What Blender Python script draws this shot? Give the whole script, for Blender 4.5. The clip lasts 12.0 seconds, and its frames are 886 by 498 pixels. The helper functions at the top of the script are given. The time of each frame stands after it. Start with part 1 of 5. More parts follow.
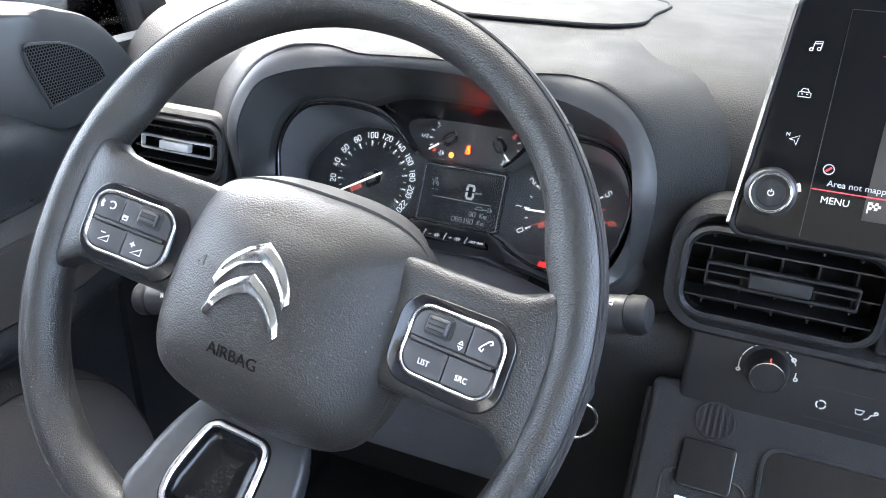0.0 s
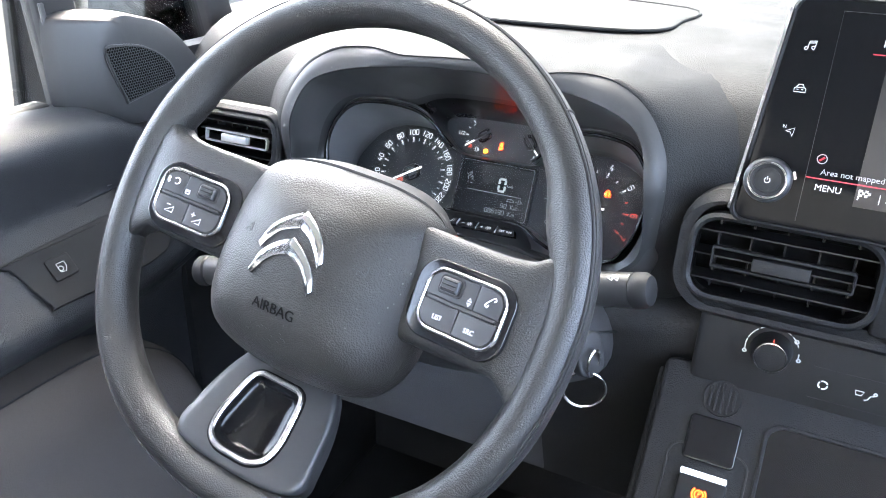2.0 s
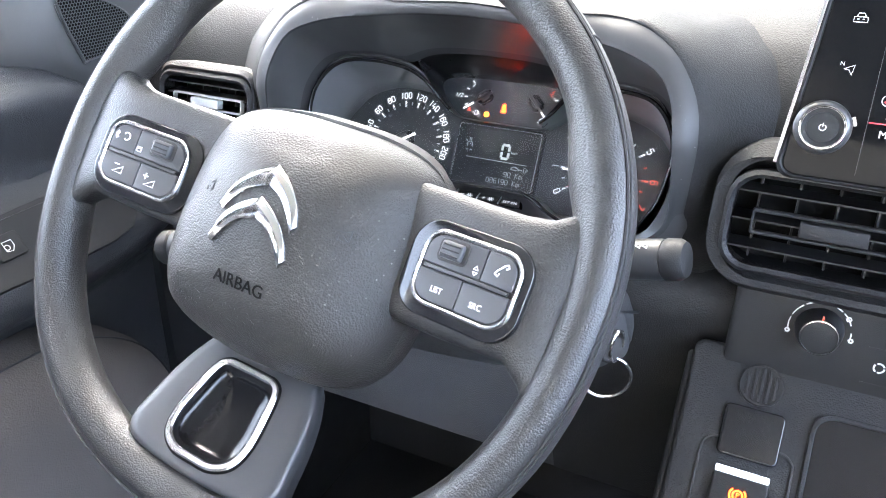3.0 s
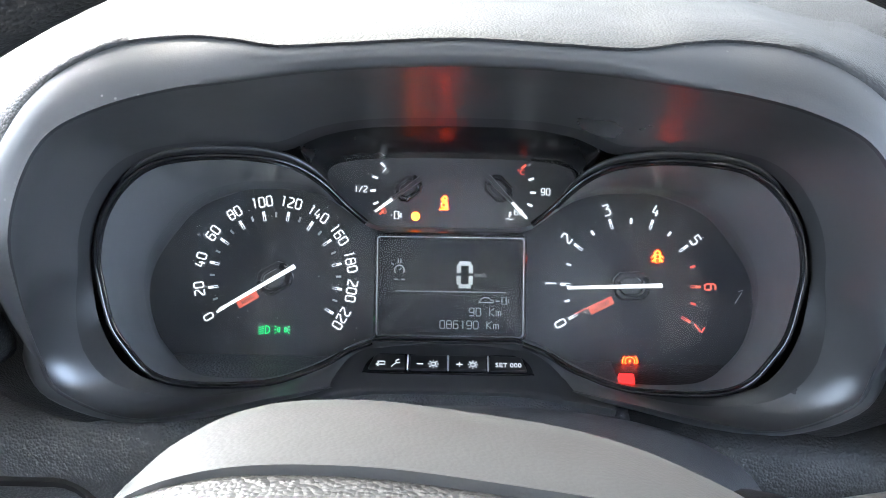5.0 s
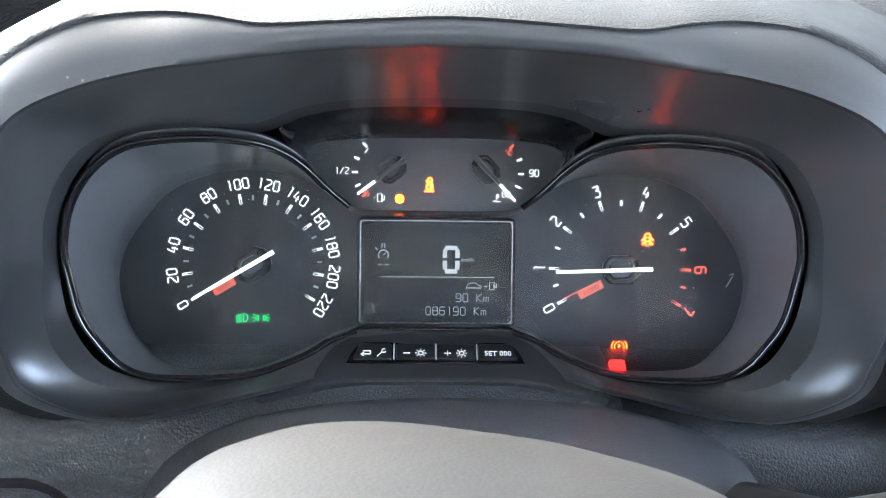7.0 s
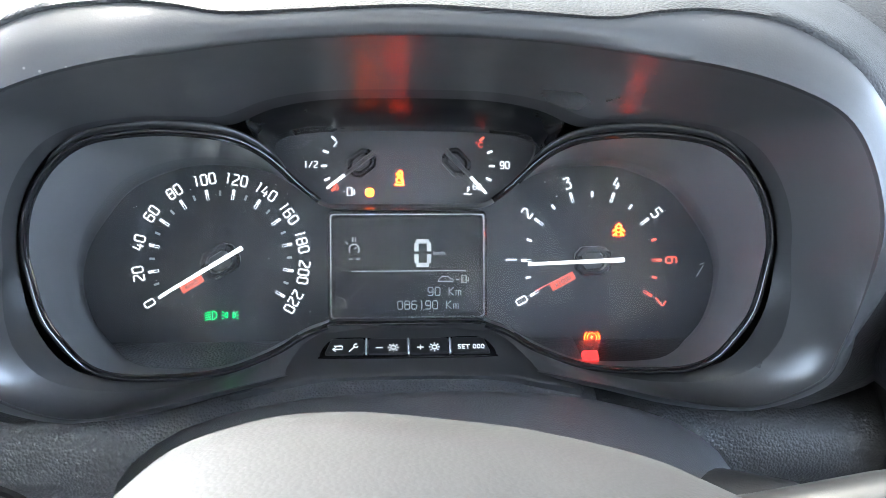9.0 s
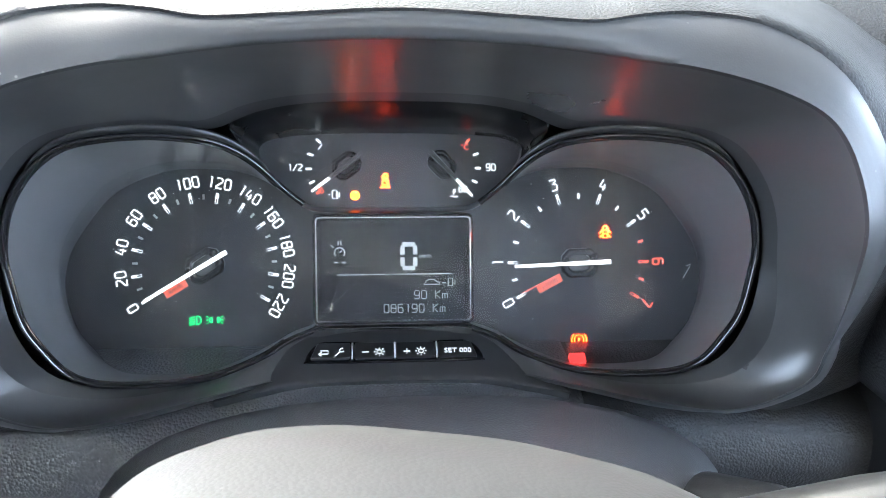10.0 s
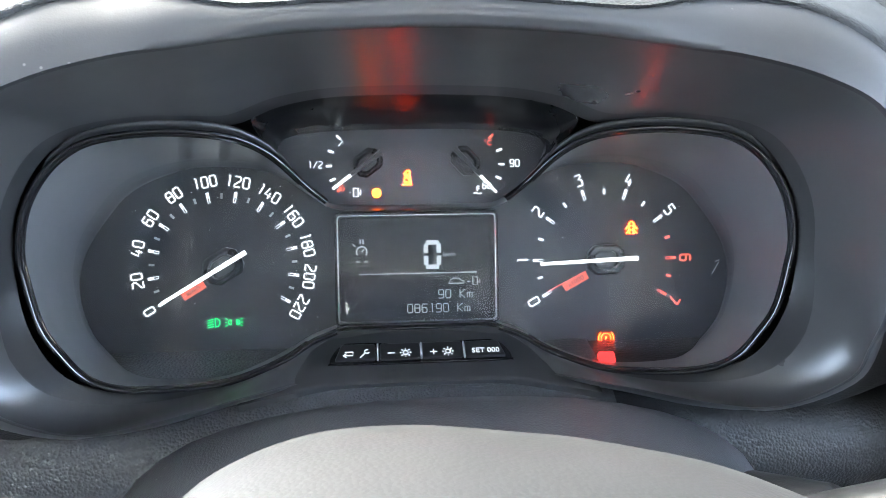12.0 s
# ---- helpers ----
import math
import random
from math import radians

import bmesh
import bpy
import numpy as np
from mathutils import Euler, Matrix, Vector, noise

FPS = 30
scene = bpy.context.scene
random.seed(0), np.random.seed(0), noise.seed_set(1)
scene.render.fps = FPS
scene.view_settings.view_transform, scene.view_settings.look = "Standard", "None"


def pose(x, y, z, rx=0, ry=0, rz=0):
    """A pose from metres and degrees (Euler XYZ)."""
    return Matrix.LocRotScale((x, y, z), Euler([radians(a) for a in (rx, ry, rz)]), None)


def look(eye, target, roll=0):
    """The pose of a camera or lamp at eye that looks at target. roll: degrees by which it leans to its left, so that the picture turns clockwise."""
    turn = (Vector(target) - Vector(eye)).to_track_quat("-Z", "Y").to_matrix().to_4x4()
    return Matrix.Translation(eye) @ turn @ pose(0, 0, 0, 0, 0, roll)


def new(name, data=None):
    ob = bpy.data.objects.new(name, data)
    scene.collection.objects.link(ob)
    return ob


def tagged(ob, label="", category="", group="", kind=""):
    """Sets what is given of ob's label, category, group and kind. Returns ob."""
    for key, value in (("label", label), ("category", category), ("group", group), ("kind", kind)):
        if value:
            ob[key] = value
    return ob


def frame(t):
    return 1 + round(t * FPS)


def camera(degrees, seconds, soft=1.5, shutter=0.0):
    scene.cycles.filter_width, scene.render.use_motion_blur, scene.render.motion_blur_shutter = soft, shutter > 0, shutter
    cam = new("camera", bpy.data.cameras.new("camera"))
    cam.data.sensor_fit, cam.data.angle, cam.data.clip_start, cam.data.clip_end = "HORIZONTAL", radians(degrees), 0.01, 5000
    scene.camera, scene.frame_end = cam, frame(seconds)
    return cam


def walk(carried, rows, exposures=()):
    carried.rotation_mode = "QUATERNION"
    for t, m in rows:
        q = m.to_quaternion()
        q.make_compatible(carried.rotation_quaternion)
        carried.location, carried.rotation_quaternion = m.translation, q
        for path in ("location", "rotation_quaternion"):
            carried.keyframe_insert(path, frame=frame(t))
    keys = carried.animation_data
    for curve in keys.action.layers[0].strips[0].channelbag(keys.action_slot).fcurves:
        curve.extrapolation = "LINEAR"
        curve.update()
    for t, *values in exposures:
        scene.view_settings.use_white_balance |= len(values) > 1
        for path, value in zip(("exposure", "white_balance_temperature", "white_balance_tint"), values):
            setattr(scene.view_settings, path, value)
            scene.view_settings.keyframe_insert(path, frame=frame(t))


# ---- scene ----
# The cabin of a small van, seen from beside the driver: the steering wheel, then the instrument panel.
# x to the right, y ahead, z up. The dial plate's middle lies at (0, 0, 1.10).
cam = camera(60.0, 12.0, soft=0.95)
PATH = [
    (0, (0.2228, -0.6260, 1.3864), (-0.0999, 0.2047, 0.9328), 2.00),
    (0.2, (0.2555, -0.6662, 1.4091), (-0.1034, 0.1515, 0.9590), 1.84),
    (0.5, (0.2646, -0.6873, 1.4037), (-0.1136, 0.1248, 0.9594), 1.58),
    (1, (0.2704, -0.6867, 1.4006), (-0.1179, 0.1237, 0.9619), 1.53),
    (1.5, (0.2699, -0.6808, 1.3963), (-0.1238, 0.1281, 0.9597), 1.25),
    (2, (0.2698, -0.6713, 1.3889), (-0.1262, 0.1352, 0.9500), 1.11),
    (2.5, (0.2655, -0.6628, 1.3790), (-0.1286, 0.1430, 0.9370), 1.01),
    (3, (0.2399, -0.6155, 1.3392), (-0.1481, 0.1908, 0.8926), 0.65),
    (3.3, (0.1863, -0.5553, 1.3262), (-0.1747, 0.2631, 0.8790), 0.38),
    (3.5, (0.1399, -0.5080, 1.3210), (-0.1650, 0.3335, 0.8750), 0.73),
    (3.6, (0.1166, -0.4820, 1.3205), (-0.1418, 0.3758, 0.8762), 0.48),
    (3.7, (0.0986, -0.4539, 1.3197), (-0.1140, 0.4167, 0.8760), 0.48),
    (5.3, (-0.0083, -0.3645, 1.3007), (0.0016, 0.5357, 0.8654), 1.38),
    (5.5, (-0.0141, -0.3617, 1.3048), (0.0187, 0.5339, 0.8612), 2.24),
    (6, (-0.0029, -0.3562, 1.3022), (0.0048, 0.5368, 0.8523), 1.37),
    (6.5, (-0.0109, -0.3546, 1.3027), (0.0054, 0.5333, 0.8430), 1.46),
    (7, (-0.0094, -0.3502, 1.3039), (0.0165, 0.5304, 0.8308), 1.35),
    (9, (-0.0087, -0.3490, 1.3001), (0.0529, 0.5295, 0.8263), 1.61),
    (9.5, (-0.0038, -0.3469, 1.3016), (0.0559, 0.5295, 0.8237), 1.41),
    (10, (-0.0071, -0.3459, 1.3015), (0.0688, 0.5302, 0.8253), 1.72),
    (10.5, (-0.0034, -0.3439, 1.2992), (0.0653, 0.5327, 0.8228), 1.28),
    (11, (-0.0101, -0.3427, 1.2991), (0.0751, 0.5341, 0.8258), 1.66),
    (11.5, (-0.0161, -0.3380, 1.2986), (0.0689, 0.5372, 0.8223), 1.56),
    (12, (-0.0230, -0.3383, 1.2940), (0.0642, 0.5396, 0.8232), 1.45),
]
walk(cam, [(t, look(eye, target, roll)) for t, eye, target, roll in PATH], exposures=[(0.0, 5.95, 6250, 6), (0.5, 5.7, 6250, 6), (1.2, 6.15, 6250, 7), (2.6, 6.35, 6250, 7), (3.0, 6.6, 6400, 8), (3.4, 6.8, 6450, 8), (3.7, 6.8, 6450, 8), (5.3, 6.4, 6200, 4), (7.2, 6.55, 6200, 4), (8.8, 6.75, 6200, 3), (12.0, 6.75, 6200, 3)])

# ---------------------------------------------------------------- light
world = bpy.data.worlds.new("overcast_sky")
scene.world = world
world.use_nodes = True
wt = world.node_tree
sky = wt.nodes.new("ShaderNodeTexSky")
sky.sky_type = "NISHITA"
sky.sun_disc = False
sky.sun_elevation = radians(52)
sky.sun_rotation = radians(-28)
sky.air_density, sky.dust_density = 0.6, 5.0
haze = wt.nodes.new("ShaderNodeHueSaturation")
haze.inputs["Saturation"].default_value = 0.70
wt.links.new(sky.outputs[0], haze.inputs["Color"])
wt.links.new(haze.outputs[0], wt.nodes["Background"].inputs[0])
wt.nodes["Background"].inputs[1].default_value = 0.15
sun_data = bpy.data.lights.new("sun", "SUN")
sun_data.energy, sun_data.angle, sun_data.color = 0.3, radians(24), (1.0, 0.86, 0.70)
sun = new("sun", sun_data)
sun.matrix_world = look((0, 0, 6), (6 * math.sin(radians(28)), -6 * math.cos(radians(28)), 6 - 6 * math.tan(radians(52))))


# ---------------------------------------------------------------- materials
def material(name, colour, rough, metal=0.0, coat=0.0, grain=0.0, size=0.001, vary=0.12, dust=0.0, spec=0.5, cells=True):
    """A plain surface with fine relief of the given cell size, slow colour drift and a little dust."""
    m = bpy.data.materials.new(name)
    m.use_nodes = True
    nt = m.node_tree
    n, l = nt.nodes, nt.links
    b = n["Principled BSDF"]
    b.inputs["Metallic"].default_value = metal
    b.inputs["Specular IOR Level"].default_value = spec
    b.inputs["Coat Weight"].default_value = coat
    b.inputs["Coat Roughness"].default_value = 0.08
    tc = n.new("ShaderNodeTexCoord")
    big = n.new("ShaderNodeTexNoise")
    big.inputs["Scale"].default_value, big.inputs["Detail"].default_value = 22, 5
    fine = n.new("ShaderNodeTexNoise")
    fine.inputs["Scale"].default_value, fine.inputs["Detail"].default_value = 900, 3
    l.new(tc.outputs["Object"], big.inputs["Vector"])
    l.new(tc.outputs["Object"], fine.inputs["Vector"])
    mix = n.new("ShaderNodeMix")
    mix.data_type = "RGBA"
    mix.inputs[6].default_value = (*[c * (1 - vary) for c in colour], 1)
    mix.inputs[7].default_value = (*[min(1, c * (1 + vary)) for c in colour], 1)
    add = n.new("ShaderNodeMath")
    add.operation = "MULTIPLY_ADD"
    add.inputs[1].default_value, add.inputs[2].default_value = 0.5, 0.0
    l.new(fine.outputs["Fac"], add.inputs[0])
    add2 = n.new("ShaderNodeMath")
    add2.operation = "MULTIPLY_ADD"
    add2.inputs[1].default_value = 0.5
    l.new(big.outputs["Fac"], add2.inputs[0])
    l.new(add.outputs[0], add2.inputs[2])
    l.new(add2.outputs[0], mix.inputs[0])
    colour_out = mix.outputs[2]
    if dust:
        speck = n.new("ShaderNodeTexVoronoi")
        speck.inputs["Scale"].default_value = 160
        speck.inputs["Randomness"].default_value = 1.0
        l.new(tc.outputs["Object"], speck.inputs["Vector"])
        near = n.new("ShaderNodeMapRange")
        near.inputs[1].default_value, near.inputs[2].default_value = 0.05, 0.10
        near.inputs[3].default_value, near.inputs[4].default_value = dust, 0.0
        l.new(speck.outputs["Distance"], near.inputs[0])
        patch = n.new("ShaderNodeMapRange")
        patch.inputs[1].default_value, patch.inputs[2].default_value = 0.5, 0.68
        patch.inputs[3].default_value, patch.inputs[4].default_value = 0.0, 1.0
        l.new(big.outputs["Fac"], patch.inputs[0])
        both = n.new("ShaderNodeMath")
        both.operation = "MULTIPLY"
        l.new(near.outputs[0], both.inputs[0])
        l.new(patch.outputs[0], both.inputs[1])
        dm = n.new("ShaderNodeMix")
        dm.data_type = "RGBA"
        dm.inputs[7].default_value = (0.42, 0.40, 0.37, 1)
        l.new(colour_out, dm.inputs[6])
        l.new(both.outputs[0], dm.inputs[0])
        colour_out = dm.outputs[2]
    l.new(colour_out, b.inputs["Base Color"])
    rr = n.new("ShaderNodeMapRange")
    rr.inputs[1].default_value, rr.inputs[2].default_value = 0.3, 0.7
    rr.inputs[3].default_value, rr.inputs[4].default_value = max(0.02, rough - 0.06), min(1, rough + 0.06)
    l.new(big.outputs["Fac"], rr.inputs[0])
    l.new(rr.outputs[0], b.inputs["Roughness"])
    if grain:
        bump = n.new("ShaderNodeBump")
        bump.inputs["Strength"].default_value = grain
        bump.inputs["Distance"].default_value = size * 0.45
        if cells:
            v = n.new("ShaderNodeTexVoronoi")
            v.feature = "SMOOTH_F1"
            v.inputs["Scale"].default_value, v.inputs["Smoothness"].default_value = 1 / size, 0.2
            warp = n.new("ShaderNodeTexNoise")
            warp.inputs["Scale"].default_value = 0.4 / size
            l.new(tc.outputs["Object"], warp.inputs["Vector"])
            vm = n.new("ShaderNodeVectorMath")
            vm.operation = "MULTIPLY_ADD"
            vm.inputs[1].default_value = (size * 0.7,) * 3
            l.new(warp.outputs["Color"], vm.inputs[0])
            l.new(tc.outputs["Object"], vm.inputs[2])
            l.new(vm.outputs[0], v.inputs["Vector"])
            bump.invert = True
            l.new(v.outputs["Distance"], bump.inputs["Height"])
        else:
            v = n.new("ShaderNodeTexNoise")
            v.inputs["Scale"].default_value, v.inputs["Detail"].default_value = 1 / size, 4
            l.new(tc.outputs["Object"], v.inputs["Vector"])
            l.new(v.outputs["Fac"], bump.inputs["Height"])
        l.new(bump.outputs[0], b.inputs["Normal"])
    return m


def glow(name, colour, strength):
    m = bpy.data.materials.new(name)
    m.use_nodes = True
    b = m.node_tree.nodes["Principled BSDF"]
    b.inputs["Base Color"].default_value = (*[c * 0.3 for c in colour], 1)
    b.inputs["Emission Color"].default_value = (*colour, 1)
    b.inputs["Emission Strength"].default_value = strength
    b.inputs["Roughness"].default_value = 0.4
    return m


def perforated(name, colour, rough):
    """Leather with rows of small punched holes."""
    m = material(name, colour, rough, grain=0.25, size=0.0012)
    nt = m.node_tree
    n, l = nt.nodes, nt.links
    b = n["Principled BSDF"]
    uv = n.new("ShaderNodeUVMap")
    v = n.new("ShaderNodeTexVoronoi")
    v.inputs["Scale"].default_value, v.inputs["Randomness"].default_value = 1.0, 0.0
    l.new(uv.outputs[0], v.inputs["Vector"])
    hole = n.new("ShaderNodeMapRange")
    hole.inputs[1].default_value, hole.inputs[2].default_value = 0.16, 0.24
    l.new(v.outputs["Distance"], hole.inputs[0])
    bump = n.new("ShaderNodeBump")
    bump.inputs["Strength"].default_value, bump.inputs["Distance"].default_value = 0.9, 0.0006
    l.new(hole.outputs[0], bump.inputs["Height"])
    old = b.inputs["Normal"].links[0].from_socket
    l.new(old, bump.inputs["Normal"])
    l.new(bump.outputs[0], b.inputs["Normal"])
    return m


LEATHER = material("wheel_leather", (0.015, 0.0145, 0.0142), 0.38, grain=0.60, size=0.0010, spec=0.5)
LEATHER_HOLES = perforated("wheel_leather_perforated", (0.026, 0.0245, 0.0245), 0.42)
COVER = material("airbag_cover_skin", (0.0205, 0.0189, 0.0172), 0.48, grain=0.62, size=0.0011, dust=0.2, spec=0.36)
HUB = material("hub_shell_plastic", (0.026, 0.0245, 0.023), 0.55, grain=0.10, size=0.0010, spec=0.35, dust=0.2)
SEAM = material("seam_thread", (0.012, 0.012, 0.013), 0.6)
SATIN = material("satin_grey_plastic", (0.030, 0.0305, 0.032), 0.36, grain=0.08, size=0.0006, cells=False)
GLOSS = material("gloss_black_plastic", (0.008, 0.008, 0.009), 0.10, spec=0.45)
INSERT = material("spoke_insert_plastic", (0.006, 0.006, 0.0065), 0.14, spec=0.22)
SCREEN_BLACK = material("coated_screen_glass", (0.006, 0.006, 0.0064), 0.08, spec=0.07)
CHROME = material("satin_chrome", (0.78, 0.78, 0.79), 0.2, metal=1.0, vary=0.03)
BRIGHT = material("polished_chrome", (0.56, 0.56, 0.57), 0.16, metal=1.0, vary=0.03)
BUTTON = material("button_rubber", (0.034, 0.035, 0.038), 0.45, grain=0.1, size=0.0005, cells=False)
DASH = material("dashboard_skin", (0.0175, 0.018, 0.0187), 0.58, grain=0.6, size=0.0012, spec=0.26, dust=0.1)
DASH_HARD = material("dashboard_hard_plastic", (0.014, 0.014, 0.0148), 0.55, grain=0.5, size=0.0013, spec=0.3)
HOOD_IN = material("hood_lining_plastic", (0.042, 0.042, 0.0425), 0.33, vary=0.04, spec=0.6)
BAND = material("gauge_band_plastic", (0.007, 0.007, 0.0074), 0.30, vary=0.05, spec=0.12)
COLLAR = material("dial_collar_plastic", (0.026, 0.026, 0.0265), 0.34, vary=0.05, spec=0.45)
BRIDGE = material("bridge_satin_plastic", (0.020, 0.020, 0.021), 0.33, vary=0.06, spec=0.5)
BUTTON_DARK = material("trip_button_plastic", (0.010, 0.010, 0.0105), 0.42, vary=0.05, spec=0.35)
LIP = material("hood_lip_plastic", (0.030, 0.0303, 0.0312), 0.44, grain=0.1, size=0.0007, cells=False, dust=0.3)
DARK = material("dark_plastic", (0.012, 0.012, 0.0125), 0.55, grain=0.2, size=0.0009, spec=0.3)
SHADED_GRAIN = material("shaded_grained_plastic", (0.014, 0.014, 0.0145), 0.5, grain=0.6, size=0.0013, spec=0.3)
STALK = material("stalk_plastic", (0.024, 0.024, 0.0245), 0.42, grain=0.15, size=0.0008, cells=False, spec=0.4)
SHROUD = material("column_shroud_plastic", (0.052, 0.052, 0.054), 0.48, grain=0.3, size=0.0010, dust=0.9)
DIAL = material("dial_face_print", (0.036, 0.0375, 0.039), 0.5, vary=0.06, spec=0.25)
GAUGE = material("gauge_face_print", (0.048, 0.049, 0.051), 0.45, vary=0.06)
DIAL_RIM = material("dial_scoop_plastic", (0.095, 0.097, 0.099), 0.34, vary=0.05)
SCREEN = material("lcd_glass", (0.007, 0.007, 0.0074), 0.10, vary=0.03, spec=0.5)
WHITE = material("white_print", (0.80, 0.80, 0.80), 0.5, vary=0.02)
GREY_PRINT = material("grey_print", (0.42, 0.42, 0.42), 0.5, vary=0.02)
BUTTON_MARK = glow("lit_button_mark", (0.92, 0.95, 1.0), 0.010)
NEEDLE = glow("needle_white", (0.95, 0.96, 1.0), 0.026)
LIT_WHITE = glow("lit_white_print", (0.92, 0.95, 1.0), 0.020)
LCD = glow("lcd_segment", (0.80, 0.83, 0.83), 0.006)
LCD_DIM = glow("lcd_segment_dim", (0.50, 0.52, 0.52), 0.006)
RED_PRINT = glow("lit_red_print", (0.95, 0.12, 0.07), 0.020)
RED_BOX = glow("lit_red_label", (0.80, 0.13, 0.08), 0.011)
AMBER = glow("amber_telltale", (1.0, 0.10, 0.003), 0.40)
ORANGE = glow("orange_telltale", (1.0, 0.040, 0.003), 0.50)
GREEN = glow("green_telltale", (0.02, 0.75, 0.16), 0.032)
RED_REFLECTION = glow("red_reflection_glow", (1.0, 0.03, 0.03), 0.025)
LIGHT_BAR = glow("lit_switch_bar", (0.72, 0.84, 1.0), 0.040)
RED_LINE = glow("screen_red_line", (0.75, 0.06, 0.09), 0.024)
TS_GREY = glow("screen_map_grey", (0.030, 0.026, 0.026), 0.010)
CARPET = material("dark_carpet", (0.014, 0.014, 0.015), 0.95, grain=0.5, size=0.003, vary=0.3, cells=False, spec=0.1)
CLOTH = material("dark_cloth", (0.070, 0.062, 0.056), 0.9, grain=0.6, size=0.0016, vary=0.25, cells=False, spec=0.2)
DOOR_SKIN = material("door_skin_plastic", (0.030, 0.031, 0.033), 0.46, grain=0.6, size=0.0012, spec=0.38)
PAINT_WHITE = material("white_car_paint", (0.78, 0.78, 0.77), 0.25, coat=0.6, vary=0.03)
PAINT_SILVER = material("silver_car_paint", (0.020, 0.021, 0.0215), 0.5, spec=0.25, vary=0.05)
SILVER = material("silver_grey_plastic", (0.36, 0.37, 0.38), 0.38, vary=0.05)
KNEE = material("knee_panel_skin", (0.060, 0.063, 0.068), 0.42, grain=0.7, size=0.0014)
PAINT_GREY = material("grey_car_paint", (0.008, 0.008, 0.009), 0.55, spec=0.2, vary=0.05)
# Near-black, with the shade of deep hollows painted in.
RECESS_SHADE = material("recess_shade_black", (0.003, 0.003, 0.003), 0.9, spec=0.1)
RUBBER = material("black_rubber", (0.014, 0.014, 0.015), 0.6, vary=0.1)
PILLAR = material("pillar_lining", (0.42, 0.42, 0.42), 0.75, grain=0.3, size=0.001, cells=False)
HEADLINER = material("roof_lining", (0.55, 0.545, 0.53), 0.95, grain=0.3, size=0.002, cells=False)
CAR_GLASS = material("dark_car_glass", (0.008, 0.009, 0.009), 0.3, spec=0.15)
ASPHALT = material("yard_concrete", (0.20, 0.20, 0.19), 0.9, grain=0.5, size=0.012, vary=0.3, cells=False)
SHEET = material("cream_sheet_metal", (0.13, 0.126, 0.112), 0.5, vary=0.06)
KEY_STEEL = material("key_steel", (0.55, 0.54, 0.52), 0.25, metal=1.0)
SAIL = material("smooth_corner_plastic", (0.030, 0.0305, 0.032), 0.42, grain=0.12, size=0.0008, cells=False)
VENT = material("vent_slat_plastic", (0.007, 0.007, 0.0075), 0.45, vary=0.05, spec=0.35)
MIRROR = material("mirror_glass", (0.34, 0.34, 0.335), 0.01, metal=1.0, vary=0.0)


def glass(name, tint=(0.96, 0.98, 0.97)):
    m = bpy.data.materials.new(name)
    m.use_nodes = True
    n, l = m.node_tree.nodes, m.node_tree.links
    n.remove(n["Principled BSDF"])
    tr, gl, mx, fr = (n.new(k) for k in ("ShaderNodeBsdfTransparent", "ShaderNodeBsdfGlossy", "ShaderNodeMixShader", "ShaderNodeFresnel"))
    tr.inputs[0].default_value = (*tint, 1)
    gl.inputs["Roughness"].default_value = 0.02
    fr.inputs[0].default_value = 1.45
    l.new(fr.outputs[0], mx.inputs[0])
    l.new(tr.outputs[0], mx.inputs[1])
    l.new(gl.outputs[0], mx.inputs[2])
    l.new(mx.outputs[0], n["Material Output"].inputs[0])
    return m


# Panes darkened to hold back daylight; the windscreen passes only a tenth.
GLASS = glass("window_glass", (0.72, 0.73, 0.73))
SCREEN_GLASS = glass("dimmed_windscreen_glass", (0.090, 0.092, 0.090))
STEM = material("needle_stem_plastic", (0.030, 0.030, 0.031), 0.35, vary=0.05)
CAP = material("needle_cap_plastic", (0.014, 0.014, 0.015), 0.28, vary=0.05)


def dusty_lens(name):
    """Clear plastic; its pale film is thin dust plus veiling haze painted in."""
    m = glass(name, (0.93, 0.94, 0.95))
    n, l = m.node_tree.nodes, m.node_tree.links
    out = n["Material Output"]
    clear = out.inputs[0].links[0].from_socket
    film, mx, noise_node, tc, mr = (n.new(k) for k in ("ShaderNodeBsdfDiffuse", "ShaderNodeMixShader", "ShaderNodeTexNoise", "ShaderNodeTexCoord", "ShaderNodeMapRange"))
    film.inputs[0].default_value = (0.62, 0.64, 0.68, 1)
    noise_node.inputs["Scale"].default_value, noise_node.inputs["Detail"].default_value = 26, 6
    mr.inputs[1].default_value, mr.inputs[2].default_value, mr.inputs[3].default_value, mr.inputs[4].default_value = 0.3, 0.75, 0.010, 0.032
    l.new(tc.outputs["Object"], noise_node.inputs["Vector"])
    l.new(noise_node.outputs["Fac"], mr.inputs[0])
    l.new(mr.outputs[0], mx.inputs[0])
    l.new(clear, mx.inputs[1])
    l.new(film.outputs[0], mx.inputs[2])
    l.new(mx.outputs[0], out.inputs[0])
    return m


LENS = dusty_lens("hazed_dial_lens")
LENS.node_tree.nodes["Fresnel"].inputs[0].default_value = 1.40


# ---------------------------------------------------------------- mesh helpers
def part(name, bm, mat, parent=None, label="", m=None, smooth=40):
    me = bpy.data.meshes.new(name)
    bmesh.ops.recalc_face_normals(bm, faces=bm.faces)
    bm.to_mesh(me)
    bm.free()
    if smooth:
        me.shade_smooth()
        me.set_sharp_from_angle(angle=radians(smooth))
    for one in (mat if isinstance(mat, (list, tuple)) else [mat]):
        me.materials.append(one)
    ob = new(name, me)
    if parent is not None:
        ob.parent = parent
    if m is not None:
        ob.matrix_basis = m
    if label:
        tagged(ob, label)
    return ob


